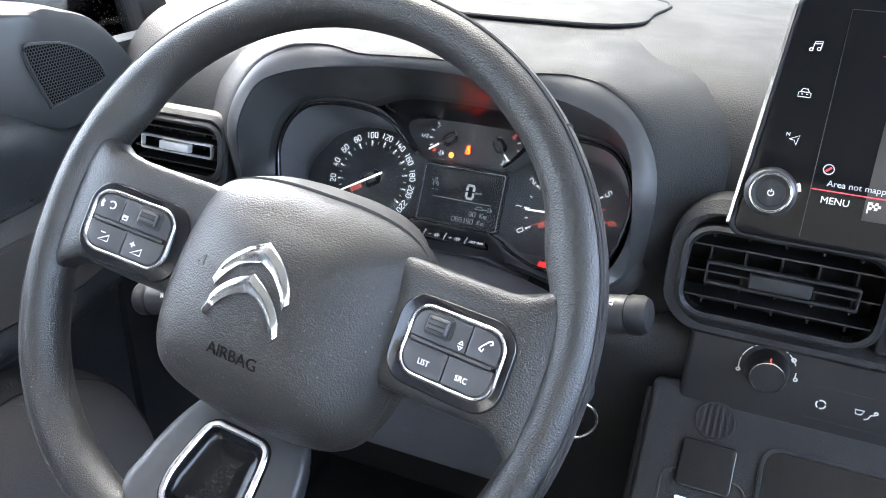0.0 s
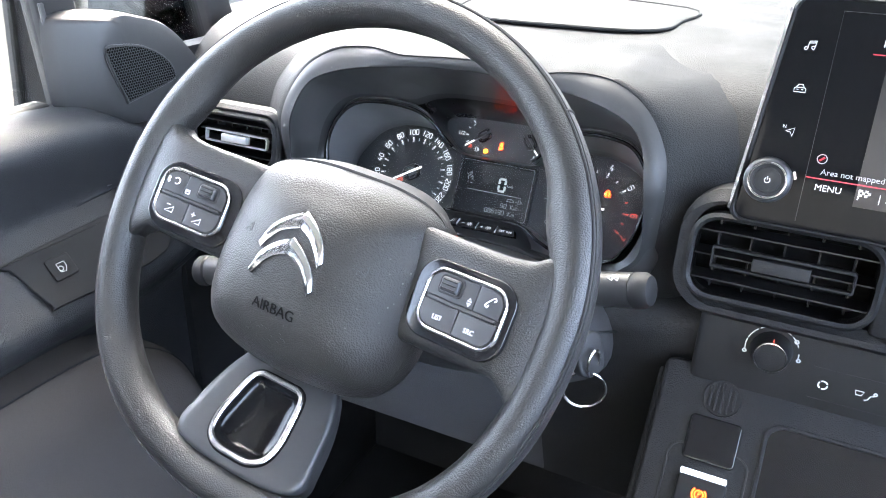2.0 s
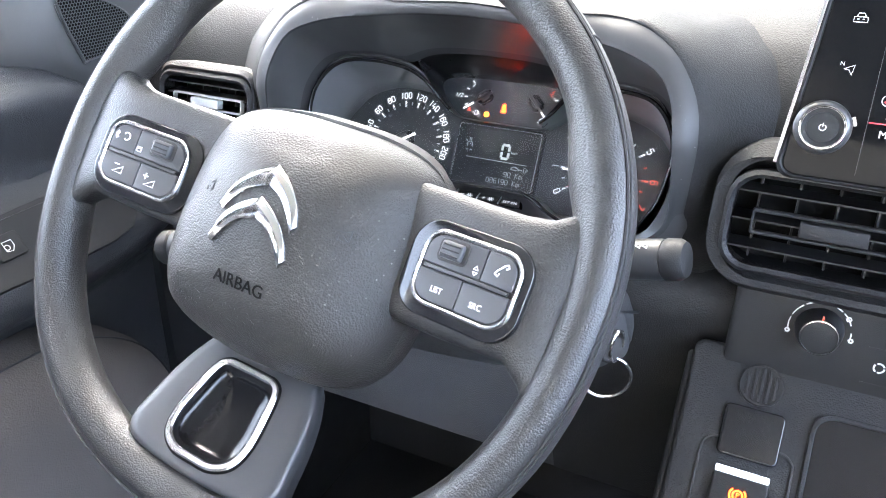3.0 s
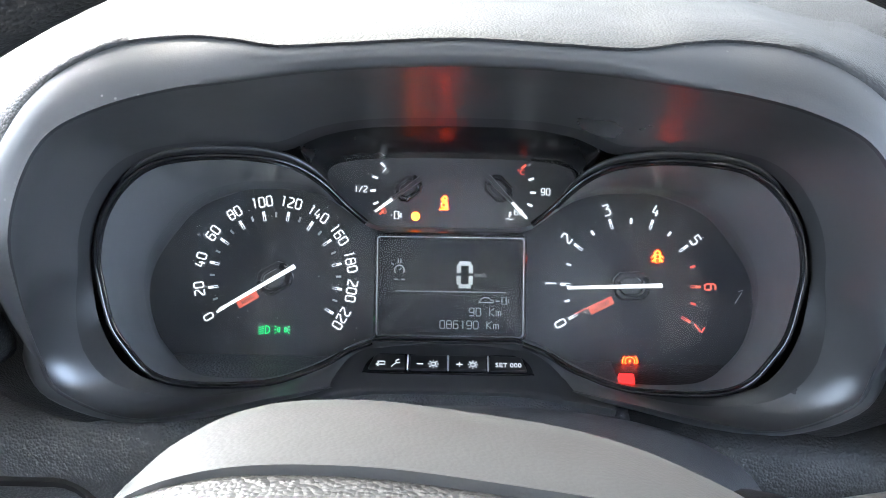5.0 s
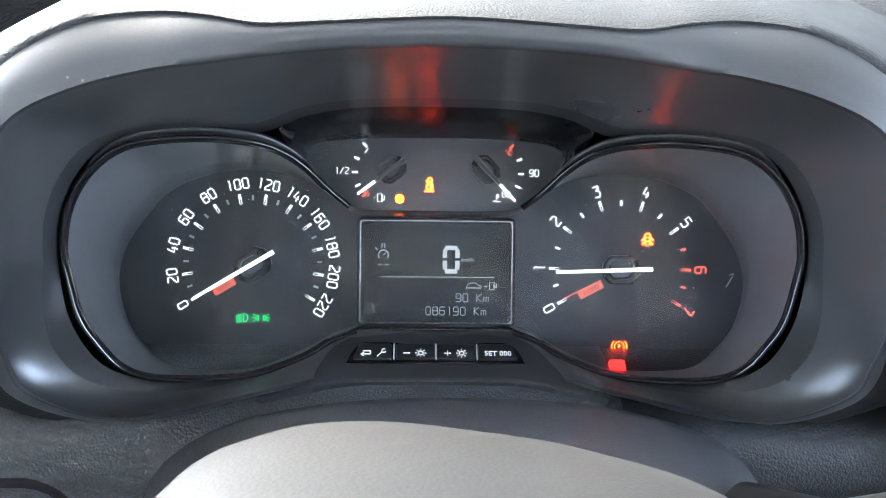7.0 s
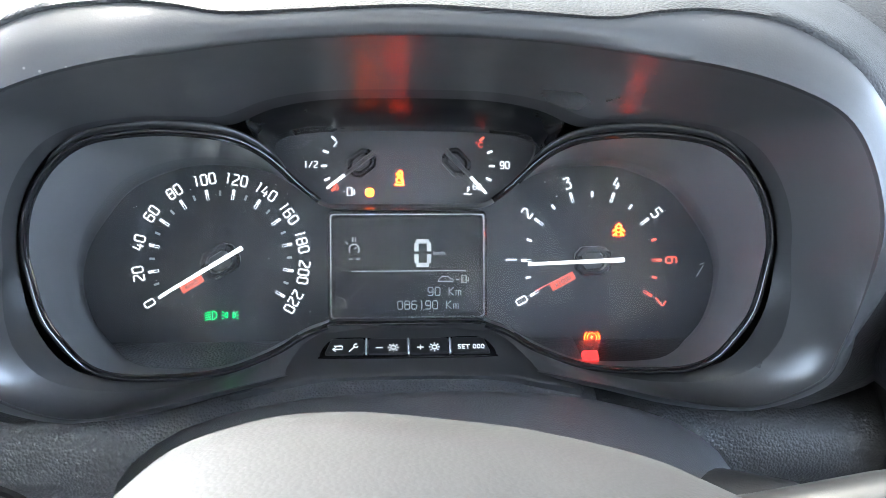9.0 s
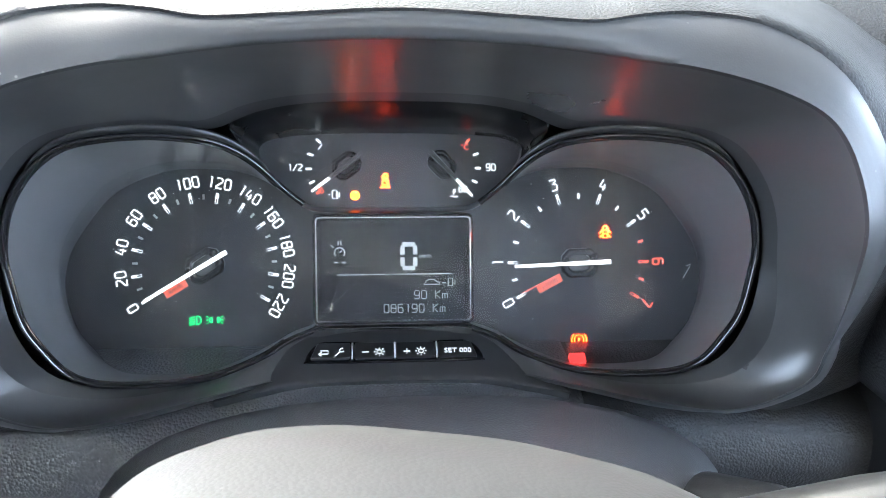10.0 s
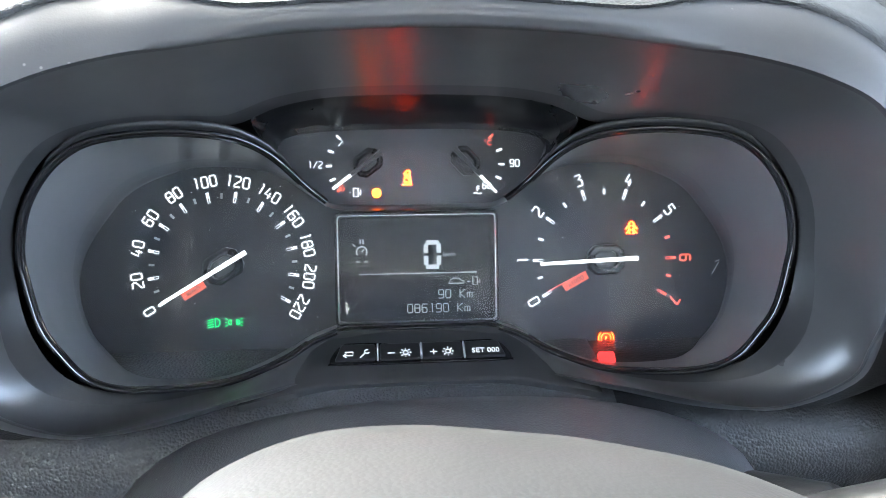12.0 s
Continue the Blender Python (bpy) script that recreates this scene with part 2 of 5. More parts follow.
def thing(name, m, label, category, group="", kind=""):
    ob = new(name)
    ob.empty_display_size = 0.05
    ob.matrix_world = m
    return tagged(ob, label, category, group, kind)


def spline(points, n, closed=False):
    """Points along a smooth curve through the given ones (Catmull-Rom), n to a stretch."""
    p = [np.array(q, float) for q in points]
    k = len(p)
    out = []
    for i in range(k if closed else k - 1):
        a = p[(i - 1) % k] if closed or i > 0 else 2 * p[0] - p[1]
        b, c = p[i], p[(i + 1) % k]
        d = p[(i + 2) % k] if closed or i + 2 < k else 2 * p[-1] - p[-2]
        for j in range(n):
            t = j / n
            out.append(0.5 * (2 * b + (c - a) * t + (2 * a - 5 * b + 4 * c - d) * t * t + (3 * b - a - 3 * c + d) * t ** 3))
    if not closed:
        out.append(p[-1])
    return out


def mirror_half(half):
    """A closed outline from its right half, which runs from the top middle to the bottom middle."""
    left = [(-q[0], *q[1:]) for q in reversed(half) if abs(q[0]) > 1e-6]
    return list(half) + left


def loft(rings, closed=True, cap_first=False, cap_last=False, bm=None):
    bm = bm or bmesh.new()
    rows = [[bm.verts.new(tuple(map(float, v))) for v in ring] for ring in rings]
    for a, b in zip(rows, rows[1:]):
        k = len(a)
        for i in range(k if closed else k - 1):
            j = (i + 1) % k
            bm.faces.new((a[i], a[j], b[j], b[i]))
    if cap_first:
        bm.faces.new(rows[0])
    if cap_last:
        bm.faces.new(rows[-1])
    return bm


def inset(outline, d):
    """The outline moved inwards by d (it runs either way round)."""
    p = np.array([q[:2] for q in outline], float)
    area = np.sum(p[:, 0] * np.roll(p[:, 1], -1) - np.roll(p[:, 0], -1) * p[:, 1])
    t = np.roll(p, -1, 0) - np.roll(p, 1, 0)
    t /= np.linalg.norm(t, axis=1)[:, None] + 1e-12
    nrm = np.stack([-t[:, 1], t[:, 0]], 1) * (1 if area > 0 else -1)
    return p + nrm * d


def plate(outline, z0, z1, bevel=0.0008, bm=None):
    """A flat piece of that outline with a rounded upper edge."""
    rings = [[(*q[:2], z0) for q in outline], [(*q[:2], z1 - bevel) for q in outline]]
    for k in (1, 2, 3):
        a = k * math.pi / 6
        rings.append([(*q, z1 - bevel + bevel * math.sin(a)) for q in inset(outline, bevel * (1 - math.cos(a)))])
    return loft(rings, True, True, True, bm)


def frame_plate(outer, inner, z0, z1, bevel=0.0005):
    """A flat ring between two outlines with as many points."""
    rings = [[(*q[:2], z0) for q in outer], [(*q[:2], z1 - bevel) for q in outer], [(*q, z1) for q in inset(outer, bevel)],
             [(*q, z1) for q in inset(inner, -bevel)], [(*q[:2], z1 - bevel) for q in inner], [(*q[:2], z0) for q in inner]]
    rings.append(rings[0])
    bm = bmesh.new()
    rows = [[bm.verts.new(tuple(map(float, v))) for v in ring] for ring in rings[:-1]]
    rows.append(rows[0])
    for a, b in zip(rows, rows[1:]):
        k = len(a)
        for i in range(k):
            bm.faces.new((a[i], a[(i + 1) % k], b[(i + 1) % k], b[i]))
    return bm


def round_rect(w, h, r, cx=0.0, cy=0.0, n=5):
    out = []
    for sx, sy, a0 in ((1, 1, 0), (-1, 1, 90), (-1, -1, 180), (1, -1, 270)):
        for i in range(n + 1):
            a = radians(a0 + 90 * i / n)
            out.append((cx + sx * (w / 2 - r) + r * math.cos(a), cy + sy * (h / 2 - r) + r * math.sin(a)))
    return out


def tube(path, radius, n=8, closed=False, bm=None):
    p = [Vector(q) for q in path]
    k = len(p)
    rings = []
    up = Vector((0.13, 0.21, 0.97))
    for i in range(k):
        t = (p[(i + 1) % k] - p[i - 1]) if closed else (p[min(i + 1, k - 1)] - p[max(i - 1, 0)])
        t.normalize()
        a = t.cross(up).normalized()
        b = t.cross(a)
        rr = radius[i] if isinstance(radius, (list, tuple)) else radius
        rings.append([p[i] + rr * (math.cos(2 * math.pi * j / n) * a + math.sin(2 * math.pi * j / n) * b) for j in range(n)])
    if closed:
        rings.append(rings[0])
        bm = loft(rings, True, bm=bm)
        bmesh.ops.remove_doubles(bm, verts=bm.verts, dist=1e-7)
        return bm
    return loft(rings, True, True, True, bm)


def turned(profile, n=32, bm=None):
    """A body of revolution about z; profile of (radius, z)."""
    return loft([[(r * math.cos(2 * math.pi * i / n), r * math.sin(2 * math.pi * i / n), z) for i in range(n)] for r, z in profile], True, True, True, bm)


def box(x0, x1, y0, y1, z0, z1, bevel=0.0, bm=None):
    bm = bm or bmesh.new()
    made = bmesh.ops.create_cube(bm, size=1, matrix=Matrix.LocRotScale(((x0 + x1) / 2, (y0 + y1) / 2, (z0 + z1) / 2), None, (x1 - x0, y1 - y0, z1 - z0)))
    if bevel:
        edges = {e for v in made["verts"] for e in v.link_edges}
        bmesh.ops.bevel(bm, geom=list(edges), offset=bevel, segments=3, affect="EDGES", profile=0.5)
    return bm


def lettering(name, body, size, mat, parent, x, y, z, turn=0.0, wide=1.0, deep=0.0002, bold=0.0, label=""):
    """Words in the built-in font, centred at x, y on a face at height z of the parent."""
    cu = bpy.data.curves.new("writing", "FONT")
    cu.body, cu.size, cu.align_x, cu.align_y = body, size, "CENTER", "CENTER"
    cu.extrude, cu.offset, cu.resolution_u = deep, bold, 3
    tmp = new("writing", cu)
    bpy.context.view_layer.update()
    me = bpy.data.meshes.new_from_object(tmp.evaluated_get(bpy.context.evaluated_depsgraph_get()))
    bpy.data.objects.remove(tmp)
    me.materials.clear()
    me.materials.append(mat)
    me.name = name
    ob = new(name, me)
    ob.parent = parent
    ob.matrix_basis = pose(x, y, z, 0, 0, turn) @ Matrix.Diagonal((wide, 1, 1, 1))
    if label:
        tagged(ob, label)
    return ob


def strokes(lines, width, z, thick=0.0003, bm=None):
    """Flat line strokes on a face: each line is a list of x, y."""
    bm = bm or bmesh.new()
    for line in lines:
        closed = len(line) > 2 and line[0] == line[-1]
        p = [Vector((*q, 0)) for q in (line[:-1] if closed else line)]
        k = len(p)
        left, right = [], []
        for i in range(k):
            a = p[i - 1] if closed or i else p[0]
            b = p[(i + 1) % k] if closed or i < k - 1 else p[-1]
            t = (b - a).normalized()
            nrm = Vector((-t.y, t.x, 0)) * width / 2
            left.append(p[i] + nrm)
            right.append(p[i] - nrm)
        rows = [[bm.verts.new((q.x, q.y, h)) for q in side] for side, h in ((left, z), (left, z + thick), (right, z + thick), (right, z))]
        for a, b in ((0, 1), (1, 2), (2, 3), (3, 0)):
            for i in range(k if closed else k - 1):
                j = (i + 1) % k
                bm.faces.new((rows[a][i], rows[a][j], rows[b][j], rows[b][i]))
        if not closed:
            bm.faces.new([r[0] for r in rows])
            bm.faces.new([r[-1] for r in rows])
    return bm


def arc(cx, cy, r, a0, a1, n=10):
    return [(cx + r * math.cos(radians(a0 + (a1 - a0) * i / n)), cy + r * math.sin(radians(a0 + (a1 - a0) * i / n))) for i in range(n + 1)]


GLYPHS = {
    "0": [[(0, .15), (.15, 0), (.85, 0), (1, .15), (1, .85), (.85, 1), (.15, 1), (0, .85), (0, .15)]],
    "1": [[(.35, 1), (.62, 1), (.62, 0)]],
    "2": [[(0, 1), (.85, 1), (1, .85), (1, .66), (0, .18), (0, 0), (1, 0)]],
    "3": [[(0, 1), (1, 1), (1, .85), (.45, .56), (.85, .56), (1, .42), (1, .15), (.85, 0), (0, 0)]],
    "4": [[(.30, 1), (0, .30), (1, .30)], [(.72, .60), (.72, 0)]],
    "5": [[(1, 1), (0, 1), (0, .58), (.85, .58), (1, .44), (1, .15), (.85, 0), (0, 0)]],
    "6": [[(1, 1), (.15, 1), (0, .85), (0, .15), (.15, 0), (.85, 0), (1, .15), (1, .45), (.85, .58), (0, .58)]],
    "7": [[(0, 1), (1, 1), (1, .85), (.40, 0)]],
    "8": [[(0, .15), (.15, 0), (.85, 0), (1, .15), (1, .85), (.85, 1), (.15, 1), (0, .85), (0, .15)], [(0, .54), (1, .54)]],
    "9": [[(0, 0), (.85, 0), (1, .15), (1, .85), (.85, 1), (.15, 1), (0, .85), (0, .55), (.15, .42), (1, .42)]],
    "/": [[(0, 0), (1, 1)]],
    "K": [[(0, 0), (0, 1)], [(1, 1), (0, .5), (1, 0)]],
    "m": [[(0, 0), (0, .6), (1, .6), (1, 0)], [(.5, .6), (.5, 0)]],
}


def numeral(body, h, mat, parent, x, y, z, turn=0.0, wide=0.56, weight=0.14, gap=0.26):
    """Square-cornered figures, centred at x, y."""
    w = h * wide
    step = w + h * gap
    total = step * len(body) - h * gap
    lines = []
    for i, ch in enumerate(body):
        for line in GLYPHS.get(ch, []):
            lines.append([(-total / 2 + i * step + px * w, (py - 0.5) * h) for px, py in line])
    return part("numeral", strokes(lines, h * weight, 0.0), mat, parent, m=pose(x, y, z, 0, 0, turn), smooth=0)


# ---------------------------------------------------------------- the setting: ground, yard, cabin shell
ground = part("ground", loft([[(-400, y, 0), (400, y, 0)] for y in (-400, 400)], closed=False), ASPHALT)
tagged(ground, "pale grey concrete yard round the parked van", "ground", kind="structure")

bm = bmesh.new()
rings = []
for i in range(38):
    z = i * 0.12
    rings += [[(x, -7.0 - d, z + h) for x in (-9.0, 3.0)] for h, d in ((0.0, 0.0), (0.085, 0.0), (0.092, 0.035), (0.113, 0.035))]
wall_shed = part("wall_shed", loft(rings, closed=False), SHEET, smooth=0)
tagged(wall_shed, "cream ribbed sheet-metal wall behind the van", "wall", kind="structure")

CX = 0.37            # middle of the van
HALF = 0.74          # half of its width inside


def cabin():
    """Floor, roof, rear wall, right side and front wall of the cabin."""
    x0, x1, back = CX - HALF - 0.05, CX + HALF + 0.05, -2.95
    fl = part("floor", box(x0, x1, back, 0.75, 0.36, 0.42), CARPET)
    tagged(fl, "dark carpeted cabin floor", "floor", kind="structure")
    ro = part("ceiling", box(x0, x1, back, -0.16, 1.78, 1.83, 0.01), HEADLINER)
    tagged(ro, "pale grey cloth roof lining", "ceiling", kind="structure")
    # Rear and side walls are unseen; their openings and heights set the fill light.
    re = part("wall_rear", box(x0, x1, back - 0.05, back, 1.62, 1.80, 0, box(x0, x1, back - 0.05, back, 0.4, 1.02)), DOOR_SKIN)
    tagged(re, "unseen dark grey rear wall, open in the middle for fill light", "wall", kind="structure")
    fr = part("wall_front", box(x0, x1, 0.55, 0.60, 0.4, 1.22), DARK)
    tagged(fr, "dark bulkhead under the windscreen", "wall", kind="structure")
    ri = part("wall_right", box(CX + HALF, x1, back, 0.75, 0.4, 1.30), DOOR_SKIN)
    tagged(ri, "unseen dark grey passenger side wall, raised to cut low light", "wall", kind="structure")
    le = part("wall_left", box(x0, CX - HALF, back, -1.25, 0.4, 1.2), DOOR_SKIN)
    tagged(le, "unseen dark grey side wall below the added rear openings", "wall", kind="structure")
    for y0, y1 in ((-1.32, -1.18), (-2.10, -2.0), (back, -2.80)):
        for xa, xb in ((x0, CX - HALF), (CX + HALF, x1)):
            # The wide one is added, out of view, to darken the dials' reflection.
            wide = xa < 0 and y0 > -1.4
            p = part("trim", box(xa, xb, y0 - 0.35 * wide, y1 + 0.10 * wide, 1.2, 1.8, 0.01), DOOR_SKIN if wide else PILLAR)
            tagged(p, "added wide dark pillar behind the driver's window, blocking reflections" if wide else "unseen grey lined side pillar between the openings", "pillar", kind="structure")
    for sx in (-1, 1):
        x = CX + sx * (HALF - 0.0)
        path = [(x + sx * 0.03, 0.66, 1.10), (x + sx * 0.01, 0.42, 1.35), (x - sx * 0.03, 0.10, 1.62), (x - sx * 0.06, -0.18, 1.80)]
        p = part("trim", tube(spline(path, 6), 0.045, 10), PILLAR)
        tagged(p, "grey cloth-lined windscreen pillar", "pillar", kind="structure")
    ws = loft([[(CX - HALF, 0.72, 1.20), (CX + HALF, 0.72, 1.20)], [(CX - HALF + 0.06, -0.17, 1.80), (CX + HALF - 0.06, -0.17, 1.80)]], closed=False)
    w = part("window_1", ws, SCREEN_GLASS)
    tagged(w, "sloping windscreen above the dashboard, darkened to dim the daylight", "windscreen", kind="structure")


cabin()

bon = loft([[(x, y, z - 0.10 * abs((x - CX) / 0.8) ** 3) for x in np.linspace(CX - 0.8, CX + 0.8, 13)] for y, z in ((0.74, 1.14), (0.95, 1.12), (1.3, 1.06), (1.55, 0.98), (1.68, 0.85), (1.70, 0.5))], closed=False)
bonnet = part("bonnet", bon, PAINT_WHITE)
tagged(bonnet, "white painted bonnet in front of the windscreen", "bonnet", kind="structure")


# ---------------------------------------------------------------- dashboard
def hood_half(z):
    """Half the width of the instrument hood at a height."""
    return float(np.interp(z, (1.045, 1.0595, 1.081, 1.109, 1.1315, 1.156, 1.179, 1.205, 1.230, 1.244, 1.2486), (0.09, 0.115, 0.148, 0.1655, 0.1735, 0.1795, 0.1805, 0.174, 0.156, 0.131, 0.05)))


def bowl_half(z):
    """Half the width of the bowl behind the hood's lip, and of the knee panel below it."""
    return float(np.interp(z, (1.060, 1.074, 1.084, 1.112, 1.137, 1.158, 1.175, 1.2), (0.25, 0.205, 0.192, 0.197, 0.195, 0.185, 0.160, 0.12)))


def skin_y(z):
    """How far ahead the dashboard's skin lies at a height."""
    return float(np.interp(z, (1.02, 1.080, 1.120, 1.160, 1.197, 1.224, 1.240, 1.248, 1.252), (-0.055, -0.080, -0.086, -0.076, -0.056, -0.030, 0.0, 0.035, 0.07)))


def dashboard():
    d = thing("dashboard", pose(0, 0, 0), "dark grey moulded dashboard with a grained soft top", "dashboard", kind="structure")
    # one skin from the windscreen over the driver's edge and down the fascia; it steps back behind the instruments
    prof = [(0.62, 1.235), (0.45, 1.250), (0.30, 1.254), (0.15, 1.254), (0.07, 1.252)] + [tuple(q) for q in spline([(0.035, 1.248), (0.0, 1.240), (-0.030, 1.224), (-0.056, 1.197), (-0.076, 1.160), (-0.086, 1.120), (-0.080, 1.080), (-0.055, 1.02), (-0.03, 0.92), (-0.02, 0.80)], 4)]
    xs = np.concatenate([np.linspace(CX - HALF + 0.03, -0.275, 6), np.linspace(-0.27, -0.11, 49), np.linspace(-0.09, 0.09, 7), np.linspace(0.11, 0.27, 49), np.linspace(0.275, CX + HALF - 0.02, 26)])
    rings = []
    for x in xs:
        ring = []
        for y, z in prof:
            s = min(1.0, max(0.0, (abs(x) - max(hood_half(z), bowl_half(z)) - 0.010) / 0.012))
            s = s * s * (3 - 2 * s)
            ring.append((x, y + (1 - s) * 0.15 * min(1, max(0, (1.246 - z) / 0.07)), z))
        rings.append(ring)
    part("soft_skin", loft(rings, closed=False), DASH, d, smooth=80)
    # panel under the instruments; its right end painted darker, as the shaded side
    prof = spline([(0.03, 1.060), (-0.045, 1.0705), (-0.062, 1.0710), (-0.078, 1.0655), (-0.088, 1.050), (-0.088, 1.02), (-0.07, 0.92), (-0.03, 0.80)], 4)
    part("knee_panel", loft([[(x, y, z) for y, z in prof] for x in np.linspace(-0.255, 0.085, 12)], closed=False), KNEE, d, "coarsely grained panel under the instruments")
    part("shaded_panel_end", loft([[(x, y, z - 0.001) for y, z in prof] for x in np.linspace(0.0855, 0.255, 7)], closed=False), SHADED_GRAIN, d, "right end of the grained panel, painted dark as its shaded side")
    rec = part("recess_rim", frame_plate(round_rect(0.104, 0.050, 0.020), round_rect(0.092, 0.036, 0.014, 0, -0.002), -0.008, 0.004, 0.003), DARK, d, "rounded dark rim of a recess", m=pose(-0.222, -0.0885, 1.020, 86, 0, 0))
    part("recess_floor", plate(round_rect(0.094, 0.038, 0.014, 0, -0.002), -0.010, -0.001, 0.001), BRIDGE, rec)
    part("footwell_side", box(CX - HALF + 0.005, CX - HALF + 0.03, -0.10, 0.56, 0.42, 1.22), DARK, d)
    part("footwell_panel", box(-0.36, 0.23, 0.30, 0.33, 0.42, 1.0), CARPET, d)
    # shallow tray on the soft top
    o = spline([(-0.10, 0.10), (0.05, 0.085), (0.115, 0.11), (0.125, 0.17), (0.115, 0.27), (-0.10, 0.29)], 5, True)
    part("tray_rim", tube([(x, y, 1.2555) for x, y in o], 0.0018, 6, True), DASH, d)
    part("tray_mat", plate(inset(o, 0.002), 1.2535, 1.2560, 0.0004), DARK, d)
    return d


dashboard()

# ---------------------------------------------------------------- instrument cluster
CL = pose(0, 0, 1.10, 64, 0, 0)          # x right, y up the dial face, z towards the driver
cluster = thing("instrument_cluster", CL, "black twin-dial instrument cluster under a grey moulded hood, ignition on", "instruments")

PLATE = [(0, 0.086), (0.04, 0.085), (0.066, 0.0805), (0.086, 0.0725), (0.105, 0.0725), (0.124, 0.073), (0.1545, 0.069), (0.1745, 0.0575), (0.1875, 0.034), (0.1895, 0.006), (0.1825, -0.026), (0.1625, -0.0485), (0.1235, -0.0535), (0.084, -0.048), (0.061, -0.0385), (0.04, -0.0275), (0, -0.0275)]
INNER = [(0, 0.0799, 0.058), (0.0357, 0.079, 0.058), (0.0595, 0.0755, 0.054), (0.0785, 0.0687, 0.05), (0.0942, 0.0681, 0.056), (0.1093, 0.0679, 0.062), (0.1338, 0.0637, 0.068), (0.1502, 0.0536, 0.07), (0.1614, 0.0334, 0.07), (0.1641, 0.0092, 0.068), (0.1604, -0.0193, 0.063), (0.147, -0.041, 0.053), (0.1152, -0.0479, 0.042), (0.0805, -0.0448, 0.032), (0.0594, -0.0367, 0.026), (0.0396, -0.0269, 0.02), (0, -0.0272, 0.018)]
OUTER = [(0, 0.09, 0.135), (0.04, 0.0885, 0.135), (0.065, 0.086, 0.135), (0.085, 0.083, 0.136), (0.105, 0.0795, 0.138), (0.128, 0.0725, 0.141), (0.148, 0.062, 0.142), (0.159, 0.045, 0.141), (0.1645, 0.022, 0.1385), (0.1668, -0.001, 0.125), (0.167, -0.025, 0.108), (0.1615, -0.0393, 0.103), (0.1404, -0.0524, 0.09), (0.115, -0.0523, 0.081), (0.0815, -0.0483, 0.06), (0.05, -0.0465, 0.036), (0, -0.046, 0.038)]
CREASE = [(0, 0.0985, 0.137), (0.04, 0.0965, 0.137), (0.066, 0.0955, 0.136), (0.085, 0.0985, 0.134), (0.106, 0.1, 0.131), (0.131, 0.094, 0.136), (0.156, 0.0775, 0.138), (0.174, 0.051, 0.135), (0.1805, 0.024, 0.131), (0.18, 0, 0.119), (0.177, -0.027, 0.098), (0.169, -0.0445, 0.09), (0.143, -0.058, 0.074), (0.115, -0.058, 0.064), (0.0815, -0.053, 0.046), (0.05, -0.051, 0.03), (0, -0.05, 0.032)]


def hood():
    ri, ro, rc = (spline(mirror_half(h), 5, True) for h in (INNER, OUTER, CREASE))
    ri = [p + np.array([-0.0033, 0, 0]) for p in ri]
    k = len(ri)

    def blend(a, b, t, push=0.0):
        out = []
        for p, q in zip(a, b):
            m = p * (1 - t) + q * t
            r = np.array([m[0], m[1] - 0.015, 0])
            cup = min(1.0, max(0.0, (abs(m[0]) - 0.08) / 0.05)) * min(1.0, max(0.0, (0.01 - m[1]) / 0.035))     # the bowl is rounder in its lower corners
            out.append(m + push * (1 + 2.3 * cup) * r)
        return out

    rings = [ri] + [blend(ri, ro, t, 0.16 * t * (1 - t)) for t in (0.04, 0.08, 0.12)]
    part("dial_collar", loft(rings), COLLAR, cluster, "black collar round the dials", smooth=85)
    rings = [blend(ri, ro, t, 0.16 * t * (1 - t)) for t in (0.12, 0.20, 0.30, 0.40, 0.50, 0.60, 0.70, 0.80, 0.90, 0.955)]
    part("hood_lining", loft(rings), HOOD_IN, cluster, smooth=85)
    lip = [blend(ri, ro, t, 0.16 * t * (1 - t)) for t in (0.94, 0.955, 0.975)] + [[p + np.array([0, 0, 0.0008]) for p in blend(ri, ro, 0.993, 0.002)]] + [blend(ro, rc, t) + np.array([0, 0, 0.0022 * math.sin(math.pi * t)]) for t in (0.12, 0.3, 0.5, 0.7, 0.88)] + [rc]
    part("hood_lip", loft(lip), LIP, cluster, "smooth lighter grey lip round the hood", smooth=85)
    # grained cover from the lip back into the dashboard, over the top and down both sides
    s = 5 * 12
    idx = list(range(k - s, k)) + list(range(0, s + 1))
    base = [rc[i] for i in idx]
    cover = [base]
    back_to = CL.inverted()
    for ahead, rise, grow, t in ((-0.0005, 0.0012, 0.005, 0.05), (0.004, 0.0026, 0.012, 0.13), (0.015, 0.0036, 0.022, 0.25), (0.030, 0.0042, 0.03, 0.42), (0.055, 0.0046, 0.04, 0.62), (0.09, 0.0050, 0.05, 0.82), (0.14, 0.0050, 0.06, 1.0)):
        row = []
        for p in base:
            over = Vector((p[0] * (1 + grow), p[1] + 0.438 * ahead + 0.899 * rise * min(1, max(-1, p[1] / 0.06)), p[2] - 0.899 * ahead + 0.438 * rise))
            w = CL @ Vector(p)
            out = Vector((w.x, w.z - 1.13)).normalized() * 0.050 * t
            z = min(w.z + out.y, 1.2475)
            e = t * t * (3 - 2 * t)
            aside = back_to @ Vector((w.x + out.x, w.y * (1 - e) + skin_y(z) * e + 0.004 * math.sin(math.pi * min(1, t * 1.6)) + 0.003 * (t == 1.0), z))
            u = min(1.0, max(0.0, (abs(p[0]) - 0.125) / 0.055))
            u = max(u * u * (3 - 2 * u), min(1.0, max(0.0, (0.070 - p[1]) / 0.03)))
            row.append(over.lerp(aside, u))
        cover.append(row)
    part("hood_cover", loft(cover, closed=False), DASH, cluster, "grained soft cover of the instrument hood", smooth=85)


hood()

